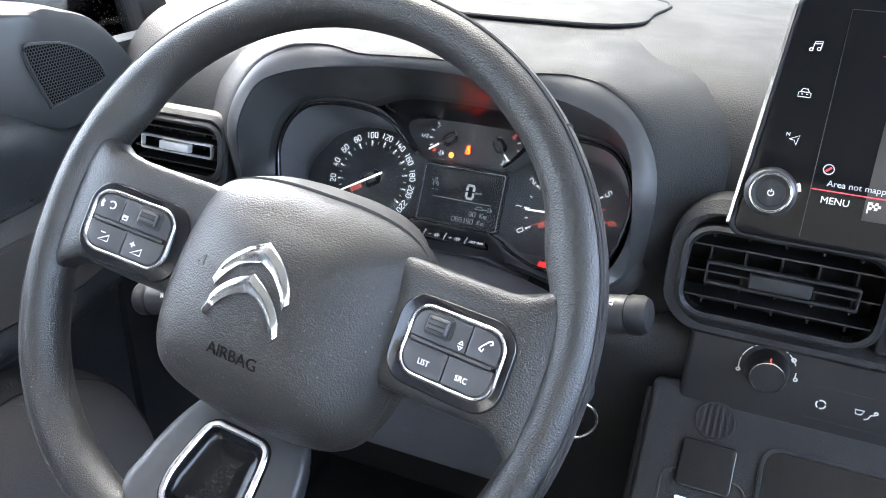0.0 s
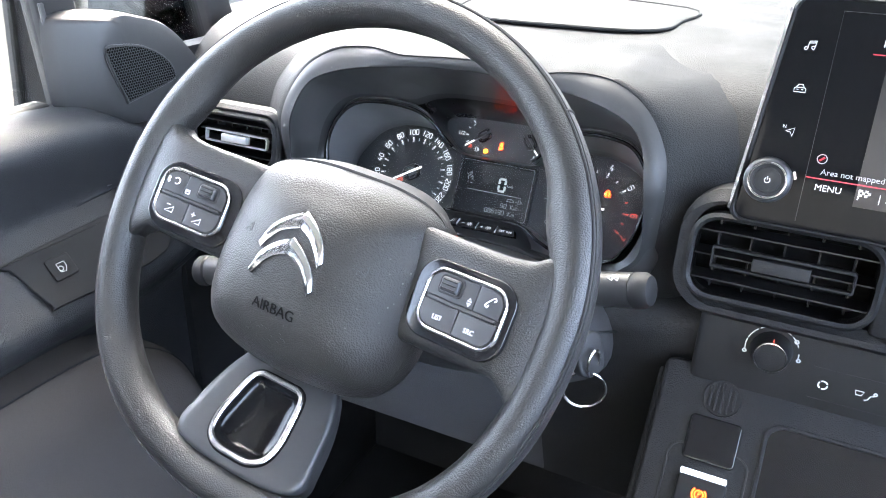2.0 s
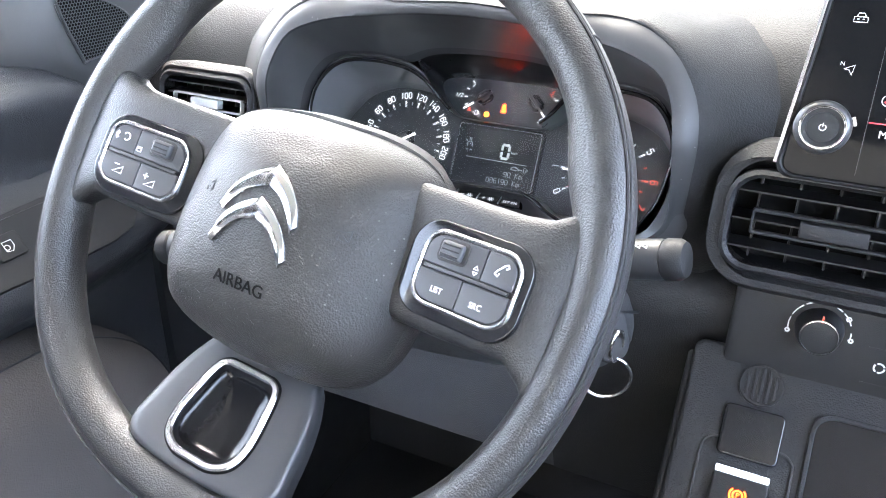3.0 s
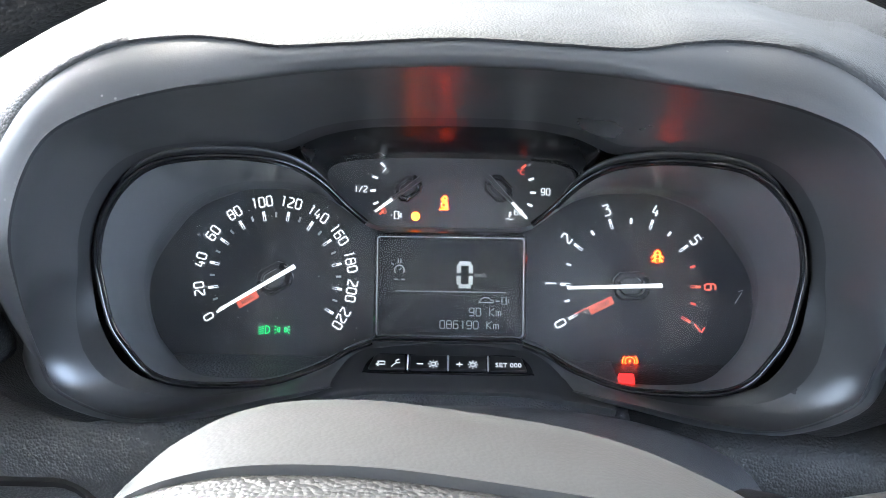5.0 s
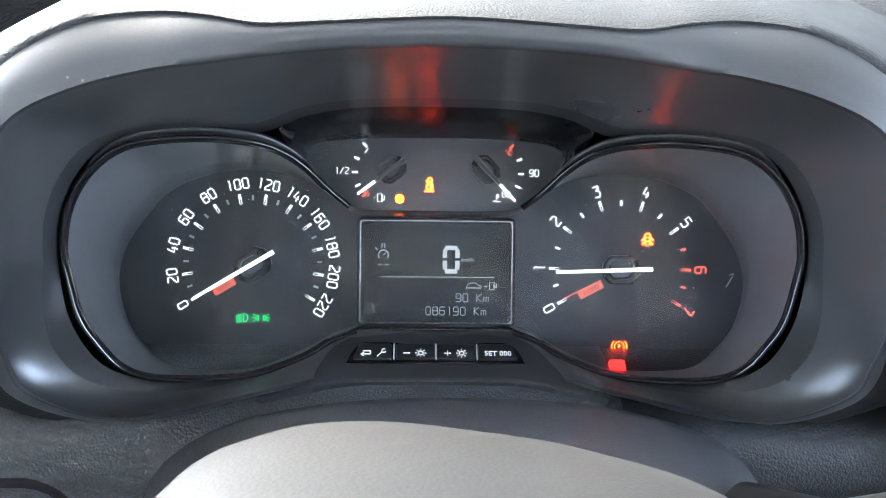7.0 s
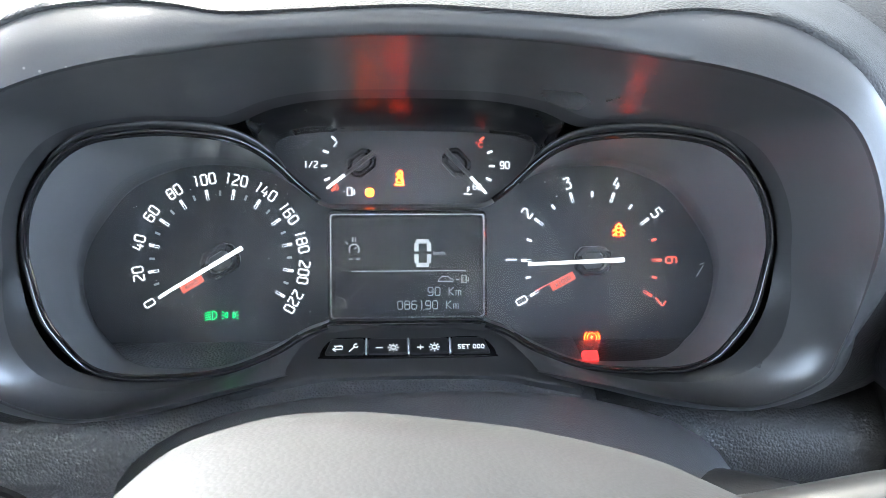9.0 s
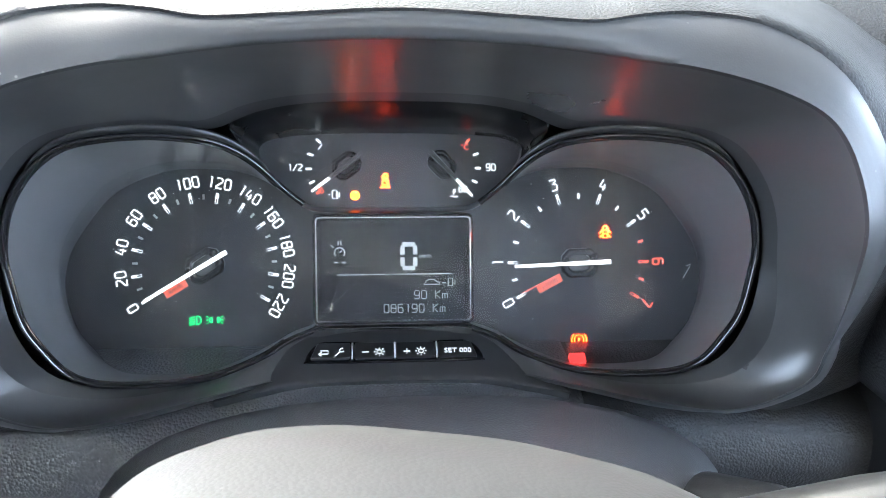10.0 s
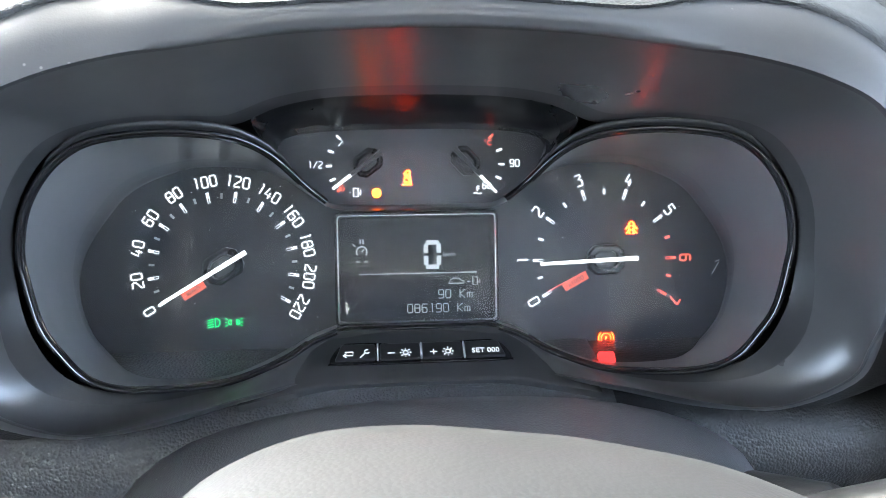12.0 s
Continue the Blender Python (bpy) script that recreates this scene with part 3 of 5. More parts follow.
# dial plate and scoops
o = spline(mirror_half(PLATE), 5, True)
part("dial_plate", loft([[(*q[:2], -0.012) for q in o], [(*q[:2], 0.0) for q in inset(o, 0.001)]], True, True, True), DIAL, cluster)
MID = -0.0033         # the dials' common axis
POD = [(0.0425, 0.0342, 0.03), (0.0516, 0.0416, 0.034), (0.0623, 0.0523, 0.042), (0.0722, 0.0588, 0.048), (0.084, 0.0623, 0.054), (0.1042, 0.0635, 0.06), (0.1241, 0.0614, 0.066), (0.138, 0.0573, 0.068), (0.1492, 0.0475, 0.07), (0.1574, 0.033, 0.07), (0.1605, 0.0162, 0.069), (0.1594, 0.0031, 0.067), (0.1558, -0.015, 0.064), (0.1501, -0.0266, 0.06), (0.1425, -0.0377, 0.055), (0.1318, -0.0436, 0.05), (0.1146, -0.0458, 0.044), (0.0912, -0.0454, 0.037), (0.0762, -0.0419, 0.033), (0.0616, -0.036, 0.029), (0.0506, -0.0294, 0.025), (0.0393, -0.0256, 0.021)]
FLAT = [(.0440, .0335), (.0530, .0400), (.0640, .0475), (.0740, .0515), (.0850, .0535), (.1060, .0538), (.1230, .0500), (.1390, .0420), (.1500, .0300), (.1600, .0150), (.1640, .0020), (.1640, -.0100), (.1610, -.0220), (.1565, -.0310), (.1470, -.0405), (.1330, -.0448), (.1200, -.0453), (.0960, -.0450), (.0800, -.0425), (.0640, -.0370), (.0520, -.0303), (.0400, -.0260)]
for s in (1, -1):
    path = spline([(MID + s * x, y, z) for x, y, z in POD], 5)
    flat = spline([(MID + s * x, y) for x, y in FLAT], 5)
    mid = np.array([MID + s * 0.108, 0.008])

    def grown(d, rise, p=path):
        """The pod's outline moved outwards by d and towards the driver by rise."""
        q = np.array(p)
        t = np.gradient(q[:, :2], axis=0)
        t /= np.linalg.norm(t, axis=1)[:, None]
        n = np.stack([t[:, 1], -t[:, 0]], 1)
        n *= np.sign(np.sum(n * (q[:, :2] - mid), axis=1))[:, None]
        return [(*(v[:2] + m * d), v[2] + rise) for v, m in zip(q, n)]

    # deep scoop from the rim down to the flat dial
    rings = []
    for f, g in ((0.0, 1.0), (0.06, 0.93), (0.16, 0.80), (0.28, 0.62), (0.42, 0.42), (0.58, 0.24), (0.75, 0.10), (0.9, 0.03), (1.0, 0.0)):
        rings.append([(p[0] + (q[0] - p[0]) * f, p[1] + (q[1] - p[1]) * f, 0.0005 + p[2] * g) for p, q in zip(path, flat)])
    part("dial_scoop", loft(rings, closed=False), DIAL_RIM, cluster, "satin dark scoop round the dial", smooth=85)
    part("dial_face_edge", tube([(*q, 0.0005) for q in flat[28:-12]], 0.00035, 6), DIAL_RIM, cluster)
    rings = [grown(d, z) for d, z in ((-0.0003, -0.001), (-0.0002, 0.0008), (0.0005, 0.0020), (0.0014, 0.0023), (0.0022, 0.0016), (0.0026, -0.001))]
    part("dial_ring", loft(rings, closed=False), GLOSS, cluster, "gloss black rim of the dial pod", smooth=85)
    part("dial_ring_edge", tube(grown(-0.0005, -0.0006)[6:-6], 0.0004, 6), GLOSS, cluster)
    rings = []
    for d, rise in ((0.0, -0.001), (0.12, 0.0020), (0.35, 0.0036), (0.65, 0.0040), (0.9, 0.0034), (1.0, 0.0005)):
        a, b = np.array(grown(0.0024, rise)), np.array(grown(0.0062, rise))
        w = [math.sin(math.pi * (i - 8) / 32) ** 0.6 for i in range(8, 41)]
        rings.append([a[i + 8] + (b[i + 8] - a[i + 8]) * d * w[i] - np.array([0, 0, 0.003 * (1 - w[i])]) for i in range(33)])
    part("pod_brow", loft(rings, closed=False), BRIDGE, cluster, "dark satin brow over the dial pod", smooth=85)

# gloss band round the small gauges, sloping down to their face
STRIP_C = [(0, 0.0804, 0.057), (0.0354, 0.0794, 0.057), (0.0589, 0.0766, 0.054), (0.0713, 0.0711, 0.05), (0.0696, 0.0639, 0.045), (0.061, 0.053, 0.036), (0.0508, 0.0415, 0.028), (0.0422, 0.0334, 0.019), (0.0298, 0.0312, 0.014), (0, 0.031, 0.013)]
FACE_C = [(0, .0719), (.036, .0714), (.0560, .0696), (.0650, .0665), (.0670, .0610), (.0625, .0520), (.0520, .0415), (.0420, .0352), (.030, .0341), (0, .0340)]
strip = [(MID + x, y, z) for x, y, z in spline(mirror_half(STRIP_C), 5, True)]
face = [(MID + x, y) for x, y in spline(mirror_half(FACE_C), 5, True)]
rings = []
for f, g in ((-0.05, 0.92), (-0.01, 0.99), (0.0, 1.0), (0.03, 0.99), (0.5, 0.48), (0.95, 0.04), (1.0, 0.0)):
    rings.append([(p[0] + (q[0] - p[0]) * f, p[1] + (q[1] - p[1]) * f, p[2] * g) for p, q in zip(strip, face)])
part("gauge_band", loft(rings), BAND, cluster, "gloss black surround of the small gauges", smooth=50)
part("band_edge", tube([(x, y, z + 0.0004) for x, y, z in strip[-16:] + strip[:17]], 0.0005, 6), SATIN, cluster)
part("gauge_face", plate(face, -0.001, 0.0002, 0.00004), GAUGE, cluster, "paler grey face of the small gauges")


def tick(cx, cy, a, r0, r1, w, mat):
    """A scale mark; the long ones are filled outside and open inside."""
    if r1 - r0 < 0.004:
        lines, wide = [[(r0, 0), (r1, 0)]], w
    else:
        m = r0 + (r1 - r0) * 0.5
        lines, wide = [[(m, 0), (r1, 0)]], w
    b = strokes(lines, wide, 0.0003)
    if r1 - r0 >= 0.004:
        h = w / 2 - 0.00016
        strokes([[(m, h), (r0, h), (r0, -h), (m, -h)]], 0.00032, 0.0003, bm=b)
    return part("tick", b, mat, cluster, m=pose(cx, cy, 0, 0, 0, a))


def digits_and_ticks():
    # speedometer
    cx, cy = -0.0984, 0.0049
    for i in range(23):
        a = 210.6 - i * 10.95
        long_one = i % 2 == 0
        r0, r1, w = (0.0320, 0.0372, 0.0014) if long_one else (0.0335, 0.0362, 0.0011)
        ca, sa = math.cos(radians(a)), math.sin(radians(a))
        tick(cx, cy, a, r0, r1, w, LIT_WHITE if long_one else GREY_PRINT)
        if long_one:
            r = 0.0424
            numeral(str(i * 10), 0.0052, LIT_WHITE, cluster, cx + r * ca, cy + r * sa, 0.0003, a - 90)
    # rev counter
    cx, cy = 0.0952, 0.0039
    at = [209.2, 179.5, 144.0, 108.2, 72.0, 36.1, 0.1, -30.4]
    for i, a in enumerate(at):
        ca, sa = math.cos(radians(a)), math.sin(radians(a))
        red = i >= 6
        tick(cx, cy, a, 0.0325, 0.0378, 0.0014, RED_PRINT if red else LIT_WHITE)
        numeral(str(i), 0.0056, RED_PRINT if red else LIT_WHITE, cluster, cx + 0.0430 * ca, cy + 0.0430 * sa, 0.0003, a - 90)
        if i < 7:
            tick(cx, cy, (a + at[i + 1]) / 2, 0.0338, 0.0366, 0.0012, RED_PRINT if i >= 5 else LIT_WHITE)
    # red labels lying along the start of each scale
    for x, y, a, wide, body in ((-0.1135, -0.0068, 210.6, 0.0125, "km/h"), (0.0796, -0.0070, 207.5, 0.0140, "x1000")):
        lab = part("scale_label", plate(round_rect(wide, 0.0044, 0.0004), 0.0002, 0.0006, 0.0001), RED_BOX, cluster, m=pose(x, y, 0, 0, 0, a - 180))
        lettering("lettering", body, 0.0038, DIAL, lab, 0, 0, 0.0007)
    part("scale_line", strokes([[(0.0650, -0.0120), (0.0850, -0.0020)]], 0.0004, 0.0003), RED_PRINT, cluster)
    # fuel and temperature
    fx, tx, gy = -0.0262, 0.0225, 0.0548
    for x, s in ((fx, 1), (tx, -1)):
        for j, a in enumerate((137, 161, 183, 204, 222)):
            b = a if s > 0 else 180 - a
            ca, sa = math.cos(radians(b)), math.sin(radians(b))
            red = (s > 0 and j == 4) or (s < 0 and j == 0)
            part("tick", strokes([[(x + 0.0178 * ca, gy + 0.0178 * sa), (x + 0.0208 * ca, gy + 0.0208 * sa)]], 0.0011, 0.0003), RED_PRINT if red else LIT_WHITE, cluster)
    numeral("1", 0.0032, LIT_WHITE, cluster, -0.0397, 0.0650, 0.0003, -40)
    numeral("1/2", 0.0032, LIT_WHITE, cluster, -0.0523, 0.0545, 0.0003)
    numeral("90", 0.0034, LIT_WHITE, cluster, 0.0486, 0.0543, 0.0003)
    numeral("60", 0.0030, LIT_WHITE, cluster, 0.0340, 0.0430, 0.0003)
    lettering("lettering", "\u00b0C", 0.0040, RED_PRINT, cluster, 0.0350, 0.0647, 0.0004)
    numeral("0", 0.0030, RED_PRINT, cluster, -0.0393, 0.0428, 0.0003, 30)
    # pump and thermometer signs
    x, y = -0.0322, 0.0405
    part("pump_sign", strokes([[(x - .0014, y - .002), (x - .0014, y + .002), (x + .0010, y + .002), (x + .0010, y - .002), (x - .0014, y - .002)], [(x + .001, y), (x + .0022, y - .0014), (x + .0022, y + .0012)], [(x - .0034, y), (x - .0026, y)]], 0.0006, 0.0003), LIT_WHITE, cluster)
    x, y = 0.0291, 0.0407
    part("temperature_sign", strokes([[(x, y - .0005), (x, y + .0022)], [(x, y + .0020), (x + .0012, y + .0020)], [(x, y + .0009), (x + .0012, y + .0009)], [(x - .0022, y - .0016), (x - .0008, y - .0012), (x + .0008, y - .0018), (x + .0022, y - .0014)]], 0.0006, 0.0003), LIT_WHITE, cluster)


digits_and_ticks()


def needle(cx, cy, a, tip, tail, w, cap, z, dark=None):
    """A needle on an eight-sided hub; dark: how far out its unlit stem reaches."""
    def bar(x0, x1, w0, w1, name, mat, top=0.0016):
        rings = [[(x, -h, z), (x, h, z), (x, h * 0.7, z + top), (x, -h * 0.7, z + top)] for x, h in ((x0, w0), ((x0 + x1) / 2, (w0 + w1) / 2), (x1, w1))]
        return part(name, loft(rings, True, True, True), mat, cluster, m=pose(cx, cy, 0, 0, 0, a))

    if dark is None:
        bar(tail, tip, w * 0.85, w * 0.55, "needle", NEEDLE)
    else:
        bar(dark, tip, w * 0.95, w * 0.75, "needle", NEEDLE)
        bar(tail, dark, w * 1.7, w * 1.1, "needle_stem", STEM, 0.0020)
    k = cap / 2
    eight = [(k, -k * 0.42), (k, k * 0.42), (k * 0.62, k * 0.80), (-k * 0.62, k * 0.80), (-k, k * 0.42), (-k, -k * 0.42), (-k * 0.62, -k * 0.80), (k * 0.62, -k * 0.80)]
    fine = []
    for i, p in enumerate(eight):
        q = eight[(i + 1) % 8]
        fine += [(p[0] + (q[0] - p[0]) * f, p[1] + (q[1] - p[1]) * f) for f in (0.08, 0.36, 0.64, 0.92)]
    hub = part("needle_hub", frame_plate(fine, [(x * 0.62, y * 0.55) for x, y in fine], 0.0004, z - 0.0006, 0.0010), CAP, cluster, m=pose(cx, cy, 0, 0, 0, a))
    part("hub_floor", plate([(x * 0.7, y * 0.62) for x, y in fine], 0.0003, 0.0010, 0.0002), GAUGE, hub)


needle(-0.0984, 0.0049, 210.7, 0.0338, -0.0136, 0.0014, 0.0190, 0.0055)
needle(0.0952, 0.0039, 182.2, 0.0350, -0.0156, 0.0014, 0.0190, 0.0055)
needle(-0.0262, 0.0552, 216.6, 0.0218, -0.0085, 0.0009, 0.0150, 0.0042, 0.0105)
needle(0.0230, 0.0556, -46.4, 0.0222, -0.0082, 0.0009, 0.0150, 0.0042, 0.0105)


# lit telltales, and a red reflection of one painted as a plate
def telltales():
    bmx = turned([(0.0023, 0.0003), (0.0022, 0.0008), (0.0008, 0.0010)], 16)
    part("telltale", bmx, AMBER, cluster, "lit amber warning lamp", m=pose(-0.0220, 0.0400, 0))
    x, y = -0.0065, 0.0475
    part("telltale", strokes([arc(x + .0004, y + .0026, .0011, 0, 360), [(x - .0014, y - .0006), (x, y + .0012), (x + .0016, y + .0004), (x + .0018, y - .0022), (x - .0014, y - .0022), (x - .0014, y - .0006)], [(x - .0026, y - .0034), (x + .0026, y - .0034)], [(x - .0018, y + .0024), (x + .0020, y - .0020)]], 0.00062, 0.0003), ORANGE, cluster, "lit seat-belt sign")
    x, y = 0.1096, 0.0200
    part("telltale", strokes([[(x - .0012, y - .003), (x - .0014, y + .0024), (x, y + .0034), (x + .0014, y + .0024), (x + .0012, y - .003), (x - .0012, y - .003)], [(x - .0014, y + .0010), (x - .0032, y - .0006)], [(x + .0014, y + .0010), (x + .0032, y - .0006)], [(x - .0014, y - .0014), (x - .0030, y - .0028)], [(x + .0014, y - .0014), (x + .0030, y - .0028)], [(x - .001, y + .001), (x + .001, y + .001)], [(x - .001, y - .001), (x + .001, y - .001)]], 0.00055, 0.0003), ORANGE, cluster, "lit open-door sign")
    x, y = 0.0955, -0.0372
    tl = part("telltale", strokes([arc(x, y, .0026, 0, 360, 16), arc(x, y, .0040, -46, 46), arc(x, y, .0040, 134, 226)], 0.0003, 0.0003), ORANGE, cluster, "lit parking-brake sign")
    lettering("lettering", "P", 0.0026, ORANGE, tl, x, y, 0.0004)
    # Added glowing plate: the brake sign's red reflection in the scoop wall.
    part("telltale", plate(round_rect(0.0080, 0.0058, 0.0008), -0.0020, 0.0005, 0.0002), RED_REFLECTION, cluster, "glowing plate painted as a red reflection on the lower rim", m=pose(0.0890, -0.0428, 0.0225, -45, 0, 0))
    x, y = -0.1033, -0.0232
    part("telltale", strokes([[(x, y - .0022), (x, y + .0022)], arc(x, y, .0022, -90, 90)] + [[(x - .0010, y + .0018 - k * .0012), (x - .0038, y + .0010 - k * .0012)] for k in range(4)], 0.00042, 0.0003), GREEN, cluster, "lit green headlamp sign")
    x = -0.0942
    part("telltale", strokes([arc(x - .0014, y, .0013, 90, 270) + [(x - .0014, y + .0013)], arc(x + .0014, y, .0013, -90, 90) + [(x + .0014, y - .0013)], [(x - .0032, y + .0014), (x - .0042, y + .0020)], [(x - .0034, y), (x - .0044, y)], [(x - .0032, y - .0014), (x - .0042, y - .0020)], [(x + .0032, y + .0014), (x + .0042, y + .0020)], [(x + .0034, y), (x + .0044, y)], [(x + .0032, y - .0014), (x + .0042, y - .0020)]], 0.00042, 0.0003), GREEN, cluster, "lit green side-light sign")


telltales()


def lcd():
    cx, cy, w, h = -0.0025, 0.0022, 0.0790, 0.0535
    disp = part("display", plate(round_rect(w - 0.004, h - 0.004, 0.001, cx, cy), 0.0002, 0.0050, 0.0004), SCREEN, cluster, "dark trip-computer display")
    part("display_frame", frame_plate(round_rect(w + 0.003, h + 0.003, 0.0030, cx, cy), round_rect(w - 0.004, h - 0.004, 0.0014, cx, cy), 0.0002, 0.0078, 0.0009), GLOSS, disp)
    part("display_edge", frame_plate(round_rect(w + 0.0002, h + 0.0002, 0.0022, cx, cy), round_rect(w - 0.0014, h - 0.0014, 0.0018, cx, cy), 0.0078, 0.0082, 0.0002), CHROME, disp)
    z = 0.0052
    x0, x1, y0, y1, t = cx + .0045, cx + .0110, cy + .0003, cy + .0125, .0018
    segs = [[(x0 + t, y1), (x1 - t, y1)], [(x0 + t, y0), (x1 - t, y0)]] + [[(x, y0 + t / 2 + (0 if k == 0 else (y1 - y0) / 2)), (x, (y0 + y1) / 2 - t / 3 + (0 if k == 0 else (y1 - y0) / 2))] for x in (x0, x1) for k in (0, 1)]
    part("segment_digit", strokes(segs + [[(x0, y0), (x0 + t, y0)], [(x1 - t, y0), (x1, y0)], [(x0, y1), (x0 + t, y1)], [(x1 - t, y1), (x1, y1)]], t * 1.25, z), LCD, disp, "large zero on the speed readout")
    lettering("lettering", "km/h", 0.0032, LCD_DIM, disp, cx + .0162, cy + .0063, z)
    part("display_line", strokes([[(cx - .029, cy - .0028), (cx + .0300, cy - .0028)]], 0.0005, z), LCD_DIM, disp)
    numeral("90 Km", 0.0042, LCD_DIM, disp, cx + .0190, cy - .0135, z, wide=0.60, weight=0.10)
    numeral("086190 Km", 0.0042, LCD_DIM, disp, cx + .0105, cy - .0205, z, wide=0.60, weight=0.10)
    x, y = cx + .0195, cy - .0073
    part("display_sign", strokes([[(x - .004, y - .001), (x - .003, y + .0006), (x - .0015, y + .0016), (x + .0012, y + .0016), (x + .0026, y + .0004), (x + .004, y), (x + .004, y - .001), (x - .004, y - .001)], [(x + .0055, y - .0002), (x + .0072, y - .0002)], [(x + .0085, y - .0018), (x + .0085, y + .002), (x + .0108, y + .002), (x + .0108, y - .0018), (x + .0085, y - .0018)], [(x + .0108, y), (x + .012, y - .001), (x + .012, y + .001)]], 0.0005, z), LCD_DIM, disp)
    x, y = cx - .0275, cy + .0085
    part("display_sign", strokes([arc(x, y, .0026, -40, 220, 14), [(x, y), (x + .0012, y + .0012)], [(x - .0007, y + .0038), (x - .0007, y + .0062)], [(x + .0007, y + .0038), (x + .0007, y + .0062)], [(x - .0045, y + .0040), (x - .003, y + .0026)], [(x - .0028, y - .0050), (x - .0008, y - .0050)], [(x + .001, y - .0050), (x + .003, y - .0050)]], 0.0006, z), LCD_DIM, disp)


lcd()


def trip_buttons():
    slope = math.degrees(math.atan2(0.022, 0.0185))
    m = pose(-0.0027, -0.0372, 0.0277, -slope, 0, 0)
    ends = spline(mirror_half([(0, .0064), (.0340, .0064), (.0375, .0058), (.0408, .0020), (.0428, -.0030), (.0425, -.0056), (.0400, -.0064), (0, -.0066)]), 4, True)
    bar = part("trip_button_bar", plate(ends, -0.003, 0.0014, 0.0008), GLOSS, cluster, "black strip of four trip-computer buttons", m=m)
    xs = [-0.0310, -0.0100, 0.0100, 0.0305]
    for x in (-0.0205, 0.0, 0.0203):
        part("separator", box(x - 0.0004, x + 0.0004, -0.0046, 0.0046, 0.0010, 0.0030, 0.0002), SILVER, bar)
    for i, x in enumerate(xs):
        lean = [(0.0030, 0.0), (0.0, 0.0), (0.0, 0.0), (0.0, 0.0030)][i]
        b = part("button", plate([(px + (lean[0] if px < x else -lean[1]) * (0.5 + py / 0.0098), py) for px, py in round_rect(0.0190, 0.0098, 0.0012, x, 0)], 0.0010, 0.0028, 0.0008), BUTTON_DARK, bar)
        z = 0.0029
        if i == 0:
            part("sign", strokes([[(x - .0010, .0012), (x - .0010, -.0008), (x - .0052, -.0008)], [(x - .0040, .0004), (x - .0055, -.0008), (x - .0040, -.0020)], [(x - .0010, .0012), (x - .0048, .0012)], [(x + .0024, -.0022), (x + .0050, .0008)], arc(x + .0056, .0014, .0011, 60, 330)], 0.00045, z), BUTTON_MARK, b, m=pose(0, -0.0016, 0))
        elif i < 3:
            rays = [[(x + .0026 + .0019 * math.cos(k * math.pi / 4), .0019 * math.sin(k * math.pi / 4)), (x + .0026 + .0027 * math.cos(k * math.pi / 4), .0027 * math.sin(k * math.pi / 4))] for k in range(8)]
            sign = [[(x - .0058, 0), (x - .0026, 0)]] + ([[(x - .0042, -.0016), (x - .0042, .0016)]] if i == 2 else [])
            part("sign", strokes(sign + rays + [arc(x + .0026, 0, .0012, 0, 360)], 0.00045, z), BUTTON_MARK, b, m=pose(0, -0.0016, 0))
        else:
            lettering("lettering", "SET 000", 0.0040, BUTTON_MARK, b, x, -0.0016, z)


trip_buttons()

def bridge():
    """The satin panel that carries the buttons between the two pods."""
    up = [(0, -0.0266, 0.018), (0.0339, -0.027, 0.018), (0.0454, -0.0302, 0.022), (0.0566, -0.0378, 0.027), (0.0677, -0.0431, 0.031), (0.0798, -0.0469, 0.035)]
    low = [(0, -0.0478, 0.04), (0.0339, -0.0481, 0.0405), (0.0494, -0.049, 0.043), (0.0604, -0.0504, 0.046), (0.071, -0.0516, 0.049), (0.0812, -0.0531, 0.052)]
    rows = []
    for f, d in ((0.0, -0.003), (0.04, 0.0), (0.10, 0.0004), (0.5, 0.0), (0.92, 0.0004), (1.0, -0.0006), (1.04, -0.006)):
        half = [tuple(np.array(a) * (1 - f) + np.array(b) * f + np.array([0, 0.6 * d, 0.7 * d])) for a, b in zip(up, low)]
        full = [(MID - x, y, z) for x, y, z in reversed(half[1:])] + [(MID + x, y, z) for x, y, z in half]
        rows.append(spline(full, 4))
    part("bridge", loft(rows, closed=False), BRIDGE, cluster, "satin dark bridge under the display", smooth=60)
    for d, y in ((0.0005, -.0262), (0.0005, -.0244)):
        part("bridge_edge", tube([(MID + x, y + 0.4 * min(0, 0.036 - abs(x)), 0.0185) for x in np.linspace(-0.052, 0.052, 25)], d, 6), GLOSS, cluster)


bridge()

# The lens's pale film is dust and painted haze that lifts the blacks.
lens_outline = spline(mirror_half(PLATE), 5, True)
lens = part("lens", loft([[(p[0] * f, 0.016 + (p[1] - 0.016) * f, z) for p in lens_outline] for f, z in ((0.96, 0.0112), (0.75, 0.0108), (0.5, 0.0106), (0.2, 0.0105))], True, False, True), LENS, cluster, "clear plastic lens over the dials, its pale film part dust, part painted haze", smooth=85)
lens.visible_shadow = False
part("scratch", strokes([[(0.1475, -0.0040), (0.1510, 0.0018)], [(0.1490, 0.0022), (0.1515, 0.0030)]], 0.0003, 0.0118), GREY_PRINT, cluster)
rng = random.Random(11)
specks = bmesh.new()
for i in range(70):
    x, y, r = rng.uniform(0.05, 0.140) * rng.choice((1, 1, -1)), rng.uniform(-0.03, 0.055), rng.uniform(0.00008, 0.00020)
    strokes([[(x - r, y), (x + r * rng.uniform(0.6, 2.0), y + r * rng.uniform(-1, 1))]], r * 1.5, 0.0116, 0.0001, specks)
tagged(part("dust_specks", specks, GREY_PRINT, lens, smooth=0), kind="stuff")


